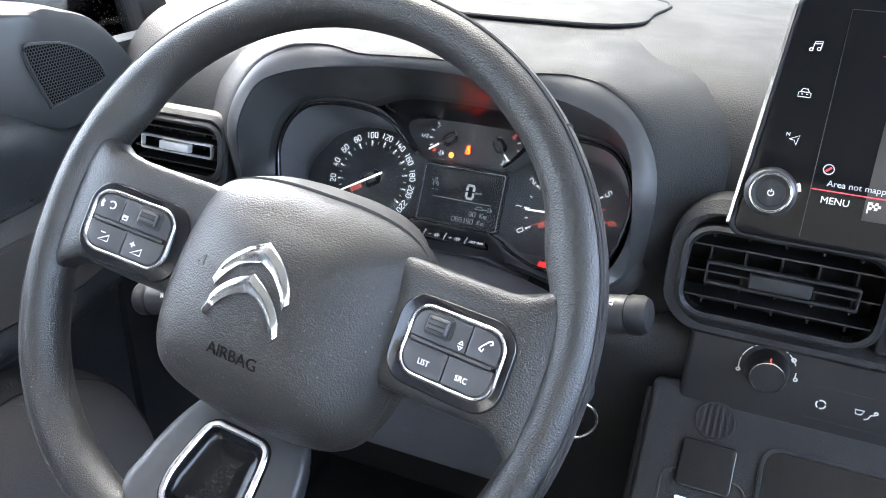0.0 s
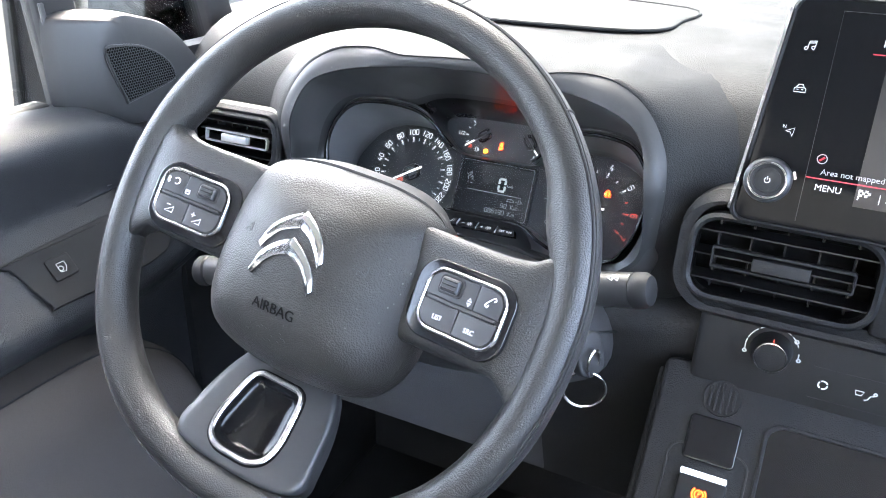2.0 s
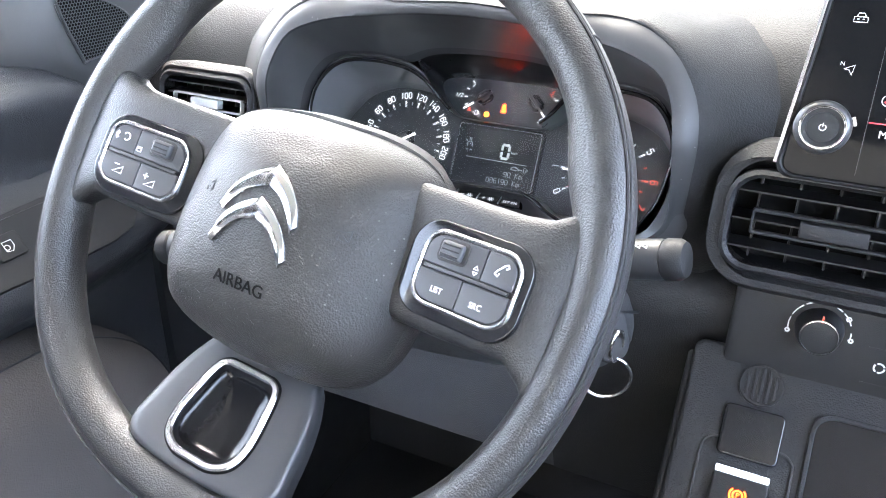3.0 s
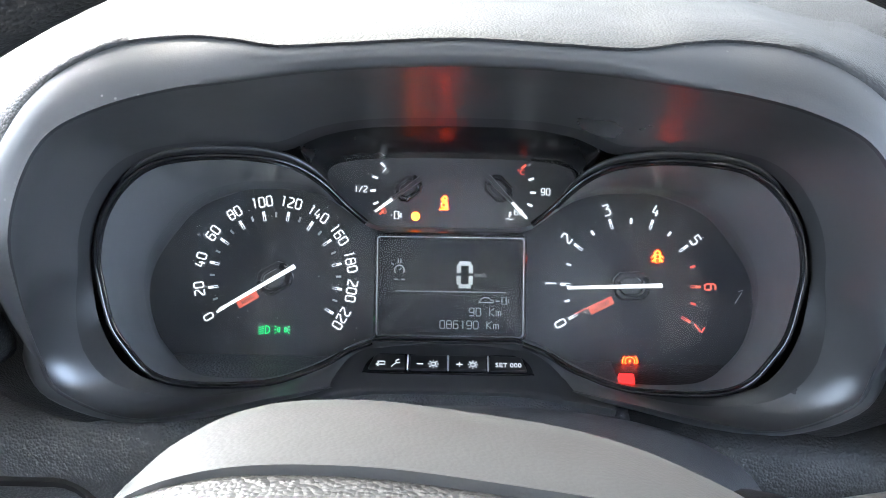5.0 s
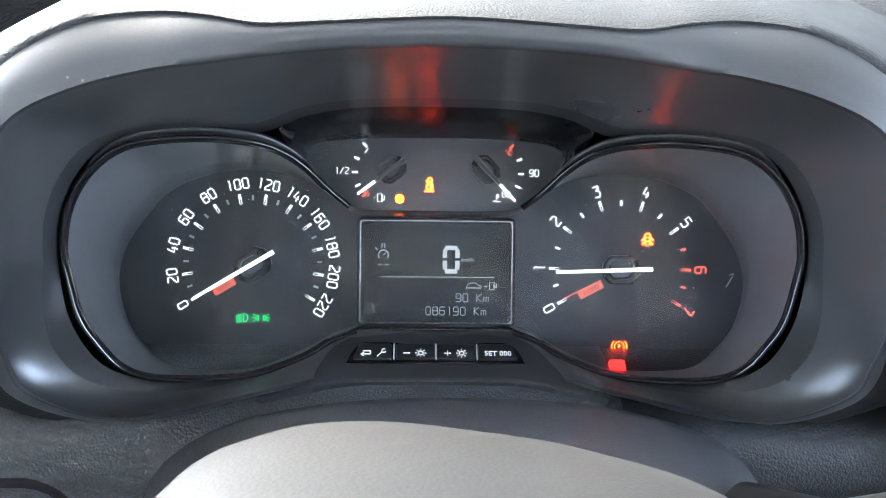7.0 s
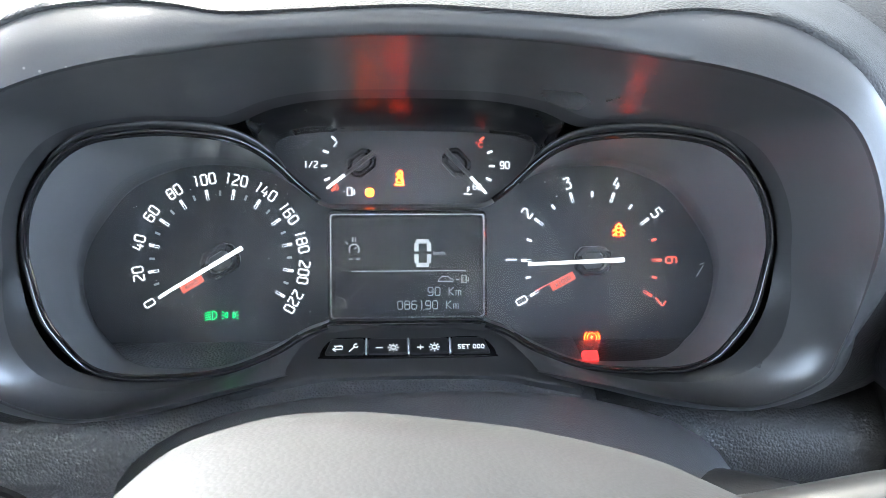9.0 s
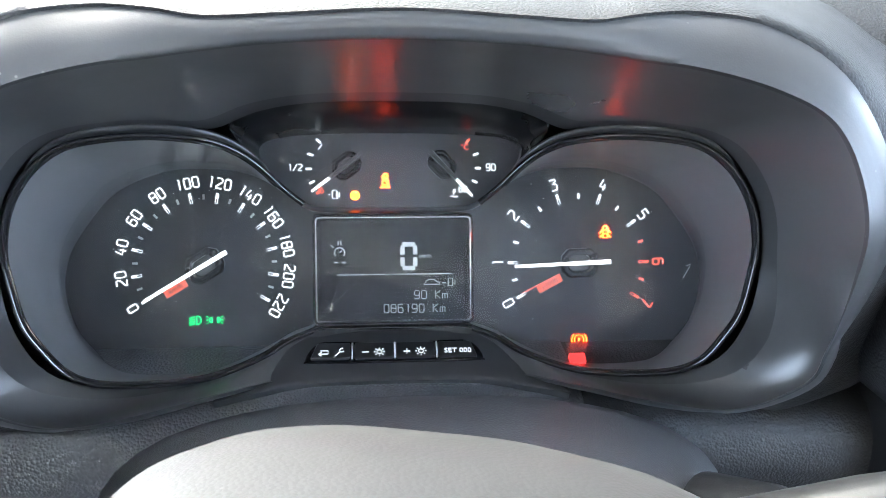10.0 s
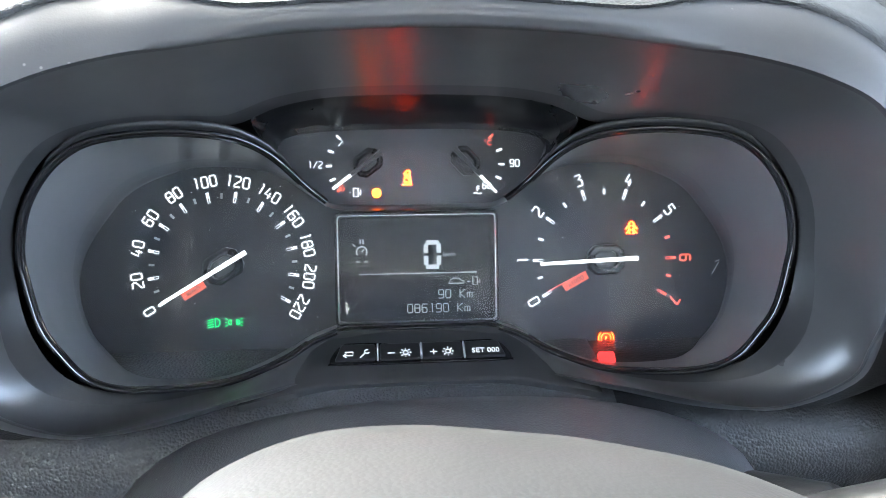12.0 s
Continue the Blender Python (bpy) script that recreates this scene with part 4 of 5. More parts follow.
# ---------------------------------------------------------------- steering column, stalks, key
def column():
    c = thing("steering_column", pose(0.007, 0, 0), "dark plastic steering column shroud, dusty on top", "steering column")
    rings = []
    for y, zt, hw, zb in ((-0.066, 1.060, 0.140, 0.95), (-0.072, 1.074, 0.147, 0.94), (-0.080, 1.0835, 0.149, 0.94), (-0.092, 1.0905, 0.145, 0.95), (-0.14, 1.106, 0.122, 0.98), (-0.19, 1.121, 0.098, 1.015), (-0.230, 1.132, 0.078, 1.05), (-0.250, 1.130, 0.064, 1.07)):
        ring = []
        for i in range(40):
            a = 2 * math.pi * i / 40
            ca, sa = math.cos(a), math.sin(a)
            ring.append((hw * math.copysign(abs(ca) ** 0.85, ca), y, (zt + zb) / 2 + (zt - zb) / 2 * math.copysign(abs(sa) ** 0.9, sa)))
        rings.append(ring)
    part("shroud", loft(rings, True, True, True), SHROUD, c, smooth=60)
    part("shroud_joint", tube([(0.1495, -0.078, 1.030), (0.150, -0.085, 1.030), (0.124, -0.14, 1.050), (0.100, -0.19, 1.070)], 0.0012, 6), RUBBER, c)
    return c


column()


def stalk(s, tip, root, label):
    st = thing("column_stalk", pose(0, 0, 0), label, "stalk")
    p, q = Vector(root), Vector(tip)
    along = (q - p)
    m = Matrix.Translation(p) @ along.to_track_quat("Z", "Y").to_matrix().to_4x4()
    ln = along.length
    arm = [[(w * math.cos(2 * math.pi * i / 24), h * math.sin(2 * math.pi * i / 24), z * ln) for i in range(24)] for z, w, h in ((0, .010, .009), (.35, .0105, .010), (.50, .0120, .0115), (.60, .0130, .0125), (.885, .0130, .0125), (.90, .0122, .0118))]
    part("arm", loft(arm, True, True, True), STALK, st, m=m)
    cap = [[(w * math.cos(2 * math.pi * i / 24), h * math.sin(2 * math.pi * i / 24), z * ln) for i in range(24)] for z, w, h in ((.902, .0120, .0116), (.915, .0133, .0129), (.965, .0130, .0126), (.99, .0108, .0104), (1.0, .006, .0055))]
    part("end_cap", loft(cap, True, True, True), DARK, st, "smooth dark end cap", m=m)
    return st, m, ln


right_stalk, sm, ln = stalk(1, (0.197, -0.196, 1.136), (0.056, -0.176, 1.096), "dark grey wiper stalk with white signs beside the wheel")


def on_stalk(root, tip, f, around, r):
    """A frame on a stalk's skin: x along it to the right, z outwards, 'around' degrees up from the driver's side."""
    p, q = Vector(root), Vector(tip)
    ax = (q - p).normalized()
    if ax.x < 0:
        ax = -ax
    z = Vector((0, -math.cos(radians(around)), math.sin(radians(around))))
    z = (z - ax * z.dot(ax)).normalized()
    y = z.cross(ax)
    m = Matrix((ax, y, z)).transposed().to_4x4()
    m.translation = p + (q - p) * f + z * r
    return m


R0, R1 = (0.056, -0.176, 1.096), (0.197, -0.196, 1.136)
part("sign", strokes([[(.0008, -.0022), (-.0026, 0), (.0008, .0022), (.0008, -.0022)], [(.0050, -.0022), (.0016, 0), (.0050, .0022), (.0050, -.0022)]], 0.0009, 0.0), WHITE, right_stalk, m=on_stalk(R0, R1, 0.82, 62, 0.0130))
part("sign", strokes([arc(0, 0, .0020, 0, 360)], 0.0007, 0.0), WHITE, right_stalk, m=on_stalk(R0, R1, 0.70, 62, 0.0130))
part("sign", strokes([[(-.003, .002), (.003, .002), (.002, -.002), (-.002, -.002), (-.003, .002)], [(0, -.003), (0, .001)]], 0.0006, 0.0), WHITE, right_stalk, m=on_stalk(R0, R1, 0.70, 30, 0.0130))
part("sign", strokes([[(-.003, .0015), (.003, .0015), (.002, -.0015), (-.002, -.0015), (-.003, .0015)], arc(0, 0, .0008, 0, 360)], 0.0006, 0.0), WHITE, right_stalk, m=on_stalk(R0, R1, 0.71, 2, 0.0130))
left_stalk, sm2, ln2 = stalk(-1, (-0.172, -0.245, 1.082), (-0.055, -0.215, 1.098), "dark cruise-control stalk marked with small white signs")
L0, L1 = (-0.055, -0.215, 1.098), (-0.172, -0.245, 1.082)
for f, around, body in ((0.74, 62, "SET"), (0.74, 5, "SET")):
    w = lettering("lettering", body, 0.0050, WHITE, left_stalk, 0, 0, 0)
    w.matrix_basis = on_stalk(L0, L1, f, around, 0.0131)
part("sign", strokes([arc(.002, 0, .0026, -40, 220), [(.002, 0), (.0032, .0012)], [(-.0052, -.0014), (-.0052, .0016)], [(-.0038, -.0014), (-.0038, .0016)]], 0.0006, 0.0), WHITE, left_stalk, m=on_stalk(L0, L1, 0.74, 34, 0.0130))

key = thing("ignition_key", pose(0.150, -0.185, 1.075), "dark-headed ignition key with a steel split ring", "key")
part("lock_barrel", turned([(0.017, -0.03), (0.017, 0.0), (0.015, 0.003), (0.006, 0.0035)], 24), DARK, key, m=pose(-0.02, 0.02, 0.012, 62, 0, 35))
part("key_head", plate(round_rect(0.026, 0.034, 0.010), -0.004, 0.004, 0.002), RUBBER, key, m=pose(0.006, -0.006, -0.006, 70, 0, 60))
ring = [(0.016 * math.cos(t), 0.0, 0.016 * math.sin(t)) for t in np.linspace(0, 2 * math.pi, 33)[:-1]]
part("split_ring", tube(ring, 0.0011, 8, True), KEY_STEEL, key, m=pose(0.008, -0.012, -0.034, 0, 0, 20))
part("split_ring_loop", tube([(0.007 * math.cos(t), 0, 0.011 * math.sin(t)) for t in np.linspace(0, 2 * math.pi, 25)[:-1]], 0.0012, 8, True), KEY_STEEL, key, m=pose(0.012, -0.010, -0.010, 0, 0, 70))

# ---------------------------------------------------------------- steering wheel
WH = pose(0.007, -0.308, 1.172, 57, 0, 0) @ pose(0, 0, 0, 0, 0, -7)
wheel = thing("steering_wheel", WH, "black leather multifunction steering wheel with a flattened bottom, turned slightly", "steering wheel")
RX, RB = 0.1638, 0.1650


def rim_path(th):
    c, s = math.cos(th), math.sin(th)
    if s >= 0:
        return RX * c, RX * s
    e = 2.30
    r = (abs(c / RX) ** e + abs(s / RB) ** e) ** (-1 / e)
    return r * c, r * s


def rim_ring(th, phis):
    """The rim's cross-section at th; phi 0 points outwards, 90 to the driver, 180 inwards."""
    x, y = rim_path(th)
    x1, y1 = rim_path(th + 0.01)
    t = Vector((x1 - x, y1 - y, 0)).normalized()
    out = Vector((t.y, -t.x, 0))
    d = math.degrees(th) % 360
    thumb = math.exp(-((d - 24) / 9) ** 2) + math.exp(-((d - 156) / 9) ** 2)
    ring = []
    for ph in phis:
        a = radians(ph)
        ro = 0.0130
        if math.cos(a) < 0:
            ro += 0.0055 * thumb * abs(math.cos(a))
        ring.append(Vector((x, y, 0)) + out * (ro * math.cos(a)) + Vector((0, 0, 1)) * (0.0152 * math.sin(a)))
    return ring


def uv_grid(bm, rows, cols, su, sv):
    lay = bm.loops.layers.uv.new("UVMap")
    bm.verts.index_update()
    for f in bm.faces:
        ids = [v.index for v in f.verts]
        for lp in f.loops:
            i, j = divmod(lp.vert.index, cols)
            lp[lay].uv = (i * su, j * sv)


def rim():
    n = 144
    ths = [2 * math.pi * i / n for i in range(n)]
    front = list(range(40, 271, 10))
    back = list(range(-90, 41, 10))
    rings = [rim_ring(t, front) for t in ths]
    rings.append(rings[0])
    b1 = loft(rings, closed=False)
    bmesh.ops.remove_doubles(b1, verts=b1.verts, dist=1e-7)
    part("rim_front", b1, LEATHER, wheel, "grained black leather inner face of the rim")
    for a0, a1, mat, lab in ((46, 134, LEATHER, "grained leather outer face of the rim"), (134, 222, LEATHER_HOLES, "perforated leather grip of the rim"), (222, 318, LEATHER, "grained leather outer face of the rim"), (318, 406, LEATHER_HOLES, "perforated leather grip of the rim")):
        k = 40
        b2 = loft([rim_ring(radians(a0 + (a1 - a0) * i / k), back) for i in range(k + 1)], closed=False)
        uv_grid(b2, k + 1, len(back), 2.6, 1.0)
        part("rim_back", b2, mat, wheel, lab)
    seam = [rim_ring(t, [40])[0] for t in ths]
    part("rim_seam", tube([p * 1.001 for p in seam], 0.0009, 6, True), SEAM, wheel)
    groove = [rim_ring(t, [30])[0] for t in ths]
    part("rim_seam", tube(groove, 0.0006, 6, True), SEAM, wheel)
    for d in (46, 134, 222, 318):
        loop = [p + (p - Vector((*rim_path(radians(d)), 0))) * 0.012 for p in rim_ring(radians(d), range(-90, 41, 10))]
        part("rim_joint", tube(loop, 0.0007, 6), SEAM, wheel)


rim()

COVER_HALF = [(0, .0545), (.026, .0538), (.0465, .0472), (.0610, .0345), (.0705, .0130), (.0752, -.0130), (.0758, -.0340), (.0725, -.0560), (.0610, -.0738), (.0400, -.0825), (0, -.0860)]

SHOULDER_HALF = [(0, .0538), (.030, .0531), (.0560, .0486), (.0725, .0385), (.0785, .0180), (.0795, -.0120), (.0790, -.0340), (.0745, -.0575), (.0625, -.0752), (.0410, -.0838), (0, -.0872)]


def airbag_cover():
    o = spline(mirror_half(COVER_HALF), 6, True)

    def ring(f, z, dy=0.0):
        return [(p[0] * f, (p[1] + 0.012) * f - 0.012 + dy, z) for p in o]

    low = spline(mirror_half(SHOULDER_HALF), 6, True)

    def skin(d, z, w=0.0):
        """The outline moved in by d; w: how far it takes the wider outline of the foot."""
        return [(q[0] * (1 - w) + p[0] * w, q[1] * (1 - w) + p[1] * w, z) for q, p in zip(inset(o, d), inset(low, d))]


    rings = [skin(0.003, -0.034, 1.0), skin(0.0, -0.020, 1.0), skin(0.0003, -0.014, 1.0), skin(0.0018, -0.0085, 0.95), skin(0.0045, -0.001, 0.75), skin(0.0085, 0.0075, 0.5), skin(0.0140, 0.0145, 0.3), skin(0.0205, 0.0203, 0.15), skin(0.0280, 0.0253), ring(0.50, 0.0300), ring(0.34, 0.0332), ring(0.18, 0.0349), ring(0.05, 0.0354)]
    cov = part("airbag_cover", loft(rings, True, True, True), COVER, wheel, "grained black airbag cover with scuffed lower edge", smooth=60)

    bpy.context.view_layer.update()

    def face(x, y):
        """Height of the cover's skin over the wheel's plane."""
        return cov.ray_cast((x, y, 0.2), (0, 0, -1))[1].z

    # two plain chrome chevrons
    for top in (0.0180, 0.0004):
        out = [(0, top), (.0115, top - .0068), (.0198, top - .0155), (.0240, top - .0258)]
        ins = [(0, top - .0112), (.0092, top - .0152), (.0162, top - .0222), (.0214, top - .0304)]
        up = [(-x, y) for x, y in reversed(spline(out, 4)[1:])] + spline(out, 4)
        low = [(-x, y) for x, y in reversed(spline(ins, 4)[1:])] + spline(ins, 4)
        rows = []
        for a, b in zip(map(np.array, up), map(np.array, low)):
            row = []
            for g, h in ((0.0, -0.001), (0.0, 0.0012), (0.05, 0.0018), (0.40, 0.0030), (0.48, 0.0030), (0.95, 0.0014), (1.0, 0.0008), (1.0, -0.001)):
                x, y = a * (1 - g) + b * g
                row.append((x, y, face(x, y) + h))
            rows.append(row)
        part("emblem_chevron", loft(rows, True, True, True), BRIGHT, cov, "polished chrome chevron", smooth=30)
    rng = random.Random(5)
    marks = []
    for i in range(26):
        x, y = rng.uniform(-0.046, 0.012), rng.uniform(-0.0655, -0.057)
        marks.append([(x, y), (x + rng.uniform(0.0006, 0.003), y + rng.uniform(-0.0006, 0.0006))])
    def laid(ob, x, y, lift):
        """Lets a flat mark follow the cover's skin."""
        for v in ob.data.vertices:
            v.co.z += face(x + v.co.x, y + v.co.y) + lift

    laid(part("scuff", strokes(marks, 0.0005, 0.0, 0.0004), SEAM, cov, "dark scuff marks", smooth=0), 0, 0, 0.0)
    # The word's and horn signs' dark colour paints in the shade of their relief.
    laid(lettering("lettering", "AIRBAG", 0.0092, RECESS_SHADE, cov, 0.0010, -0.0448, 0, deep=0.0003, bold=0.00005, label="word moulded into the cover, its relief shade painted near-black"), 0.0010, -0.0448, 0.0001)
    for x in (-0.0400, 0.0440):
        y = -0.0034
        sign = strokes([[(x - .0040, y + .0014), (x + .001, y + .0014), (x + .004, y + .0036)], [(x - .0040, y - .0006), (x + .001, y - .0006), (x + .004, y - .0026)], [(x + .004, y + .0036), (x + .004, y - .0026)], [(x - .001, y - .0006), (x - .001, y - .0030), (x + .0016, y - .0030)]], 0.0005, 0.0, 0.0004)
        laid(part("horn_sign", sign, SEAM, cov, smooth=0), 0, 0, 0.0)
    return cov


airbag_cover()


def side_spoke(s):
    rings = []
    for x, yt, yb, zf, zb in ((.050, .0370, -.0350, .0040, -.018), (.075, .0370, -.0340, .0065, -.018), (.100, .0365, -.0340, .0100, -.017), (.122, .0365, -.0330, .0130, -.016), (.136, .0385, -.0325, .0140, -.014), (.146, .0450, -.0400, .0125, -.012), (.154, .0540, -.0510, .0100, -.010), (.161, .0640, -.0620, .0055, -.006)):
        ring = []
        for i in range(36):
            a = 2 * math.pi * i / 36
            ca, sa = math.cos(a), math.sin(a)
            y = (yt + yb) / 2 + (yt - yb) / 2 * math.copysign(abs(ca) ** 0.42, ca)
            z = (zf + zb) / 2 + (zf - zb) / 2 * math.copysign(abs(sa) ** 0.55, sa)
            ring.append((s * x, y, z))
        rings.append(ring)
    rings = [[Vector(p) for p in r] for r in rings]
    sp = part("spoke", loft(rings, True, True, True), LEATHER, wheel, "grained spoke with a thumb switch pad", smooth=60)
    # switch pad: gloss black surround, chrome ring, four keys and a roller
    pm = pose(0.1075 if s > 0 else -0.1045, -0.0010 - (0.003 if s < 0 else 0), 0.0100 if s > 0 else 0.0098, 0, -s * 8, 0)
    pad = part("switch_pad", plate(round_rect(0.0680, 0.0480, 0.0150, -s * 0.0020, -0.0015, 7), -0.004, 0.0022, 0.0012), GLOSS, wheel, "gloss black thumb switch pad", m=pm)
    o = round_rect(0.0560, 0.0380, 0.0115, 0, -0.0008, 7)
    part("chrome_ring", frame_plate(o, round_rect(0.0516, 0.0336, 0.0095, 0, -0.0008, 7), 0.001, 0.0046, 0.0007), CHROME, pad, "satin chrome ring")
    part("key_bed", plate(round_rect(0.0520, 0.0340, 0.0095, 0, -0.0008, 7), 0.001, 0.0024, 0.0003), SEAM, pad)

    def key_shape(x0, x1, y0, y1, corner):
        """A key with one well-rounded outer corner; corner gives its side in x and y."""
        out = []
        for sx, sy, a0 in ((1, 1, 0), (-1, 1, 90), (-1, -1, 180), (1, -1, 270)):
            r = 0.0088 if (sx, sy) == corner else 0.0007
            cx, cy = (x1 - r if sx > 0 else x0 + r), (y1 - r if sy > 0 else y0 + r)
            out += [(cx + r * math.cos(radians(a0 + 15 * i)), cy + r * math.sin(radians(a0 + 15 * i))) for i in range(7)]
        return out

    # roller and call key above, two keys below; the roller lies towards the hub
    cut = s * 0.0075
    for x0, x1, y0, y1, top in ((cut + 0.0003, 0.0253, 0.0004, 0.0155, 0.0044), (-0.0253, cut - 0.0003, 0.0004, 0.0155, 0.0040), (-0.0253, -0.0003, -0.0171, -0.0024, 0.0046), (0.0003, 0.0253, -0.0171, -0.0024, 0.0046)):
        part("key", plate(key_shape(x0, x1, y0, y1, (1 if x0 > -0.02 else -1, 1 if y0 > 0 else -1)), 0.002, top, 0.0006), BUTTON, pad)
    part("key_divider", box(-0.0235, 0.0235, -0.0018, -0.0002, 0.003, 0.0050, 0.0003), BUTTON, pad)
    part("roller_well", plate(round_rect(0.0170, 0.0115, 0.0028, -s * 0.0105, 0.0090), 0.0036, 0.0046, 0.0004), SEAM, pad)
    roll = part("roller", plate(round_rect(0.0125, 0.0086, 0.0016, -s * 0.0105, 0.0090), 0.0040, 0.0074, 0.0016), BUTTON, pad, "ribbed thumb roller")
    for k in (-1, 0, 1):
        part("rib", box(-s * 0.0105 - 0.0050, -s * 0.0105 + 0.0050, 0.0090 + k * 0.0025 - 0.0004, 0.0090 + k * 0.0025 + 0.0004, 0.0068, 0.0079, 0.0002), DARK, roll)
    z = 0.0047
    if s > 0:
        lettering("lettering", "LIST", 0.0042, WHITE, pad, -0.0120, -0.0110, z, wide=0.9)
        lettering("lettering", "SRC", 0.0042, WHITE, pad, 0.0105, -0.0115, z, wide=0.95)
        part("sign", strokes([[(.0140, .0062), (.0152, .0080), (.0180, .0110), (.0196, .0118)], [(.0140, .0062), (.0158, .0052), (.0164, .0070)], [(.0196, .0118), (.0204, .0104), (.0190, .0096)]], 0.0007, z), WHITE, pad)
        part("sign", strokes([[(.0028, .0046), (.0054, .0046), (.0041, .0064), (.0028, .0046)], [(.0028, .0034), (.0054, .0034), (.0041, .0018), (.0028, .0034)]], 0.0006, z - 0.0003), WHITE, pad)
    else:
        part("sign", strokes([arc(-.0150, .0090, .0022, -120, 150), arc(-.0195, .0085, .0018, 120, 240), arc(-.0190, .0085, .0032, 135, 225)], 0.0007, z), WHITE, pad)
        part("sign", strokes([[(-.0165, -.0125), (-.0100, -.0125), (-.0100, -.0085), (-.0165, -.0125)], [(-.0160, -.0078), (-.0130, -.0078)]], 0.0006, z), WHITE, pad)
        part("sign", strokes([[(.0065, -.0135), (.0130, -.0135), (.0130, -.0095), (.0065, -.0135)], [(.0045, -.0085), (.0080, -.0085)], [(.00625, -.0068), (.00625, -.0102)]], 0.0006, z), WHITE, pad)
        part("sign", strokes([[(-.0060, .0032), (-.0030, .0032), (-.0030, .0058), (-.0060, .0058), (-.0060, .0032)], [(-.0060, .0050), (-.0030, .0050)]], 0.0006, z - 0.0003), WHITE, pad)


side_spoke(1)
side_spoke(-1)


def lower_spoke():
    m = pose(-0.003, -0.118, -0.006, -26, 0, 0)
    out = spline(mirror_half([(0, .0440), (.030, .0440), (.0400, .0320), (.0470, .0120), (.0510, -.0110), (.0520, -.0230), (.0460, -.0315), (.0300, -.0352), (0, -.0365)]), 6, True)
    tr = [(x - 0.001, y) for x, y in spline(mirror_half([(0, .0288), (.0095, .0287), (.0165, .0280), (.0225, .0225), (.0258, .0060), (.0272, -.0100), (.0238, -.0222), (.0135, -.0288), (0, -.0296)]), 6, True)]
    rings = [[(*q, -0.026) for q in inset(out, 0.004)], [(*q[:2], -0.010) for q in out], [(*q[:2], -0.0032) for q in out], [(*q, -0.0012) for q in inset(out, 0.0010)], [(*q, -0.0002) for q in inset(out, 0.0028)], [(*q, 0.0004) for q in inset(out, 0.0070)], [(*q, 0.0004) for q in inset(tr, 0.001)], [(*q, -0.004) for q in inset(tr, 0.001)]]
    sp = part("lower_spoke", loft(rings, True, True, False), SATIN, wheel, "satin dark grey lower spoke", m=m)
    part("trim_groove", frame_plate(inset(tr, -0.0012), inset(tr, 0.001), -0.001, 0.0008, 0.0002), RECESS_SHADE, sp)
    part("spoke_trim", frame_plate(tr, inset(tr, 0.0040), -0.001, 0.0026, 0.0009), CHROME, sp, "satin chrome frame")
    # the dark insert is sunk and hollow
    ins = inset(tr, 0.0038)
    c = np.array([-0.001, 0.0])
    rings = [[(*(c + (q - c) * f), z) for q in ins] for f, z in ((1.0, 0.0012), (0.985, -0.0010), (0.93, -0.0038), (0.80, -0.0062), (0.55, -0.0076), (0.2, -0.0080))]
    part("spoke_insert", loft(rings, True, False, True), INSERT, sp, "gloss black hollow insert", smooth=80)


lower_spoke()


def hub_shell():
    """The deep body of the hub behind the airbag cover."""
    o = spline(mirror_half(SHOULDER_HALF), 6, True)
    rings = []
    for z, f, dx, top in ((-0.010, 0.985, 0.0, 0.0015), (-0.022, 0.985, -0.003, 0.0045), (-0.036, 0.98, -0.006, 0.0080), (-0.050, 0.97, -0.009, 0.0100), (-0.066, 0.95, -0.012, 0.0100), (-0.078, 0.90, -0.014, 0.0080), (-0.086, 0.6, -0.016, 0.0)):
        rings.append([(p[0] * f * (1 + z * 3.2 * max(0.0, p[1] / 0.05)) + dx, (p[1] + 0.012) * f - 0.012 + top * (p[1] > -0.02) * min(1, max(0, (p[1] + 0.02) / 0.05)), z) for p in o])
    part("hub_shell", loft(rings, True, True, True), HUB, wheel, "grained plastic body of the hub", smooth=60)


hub_shell()


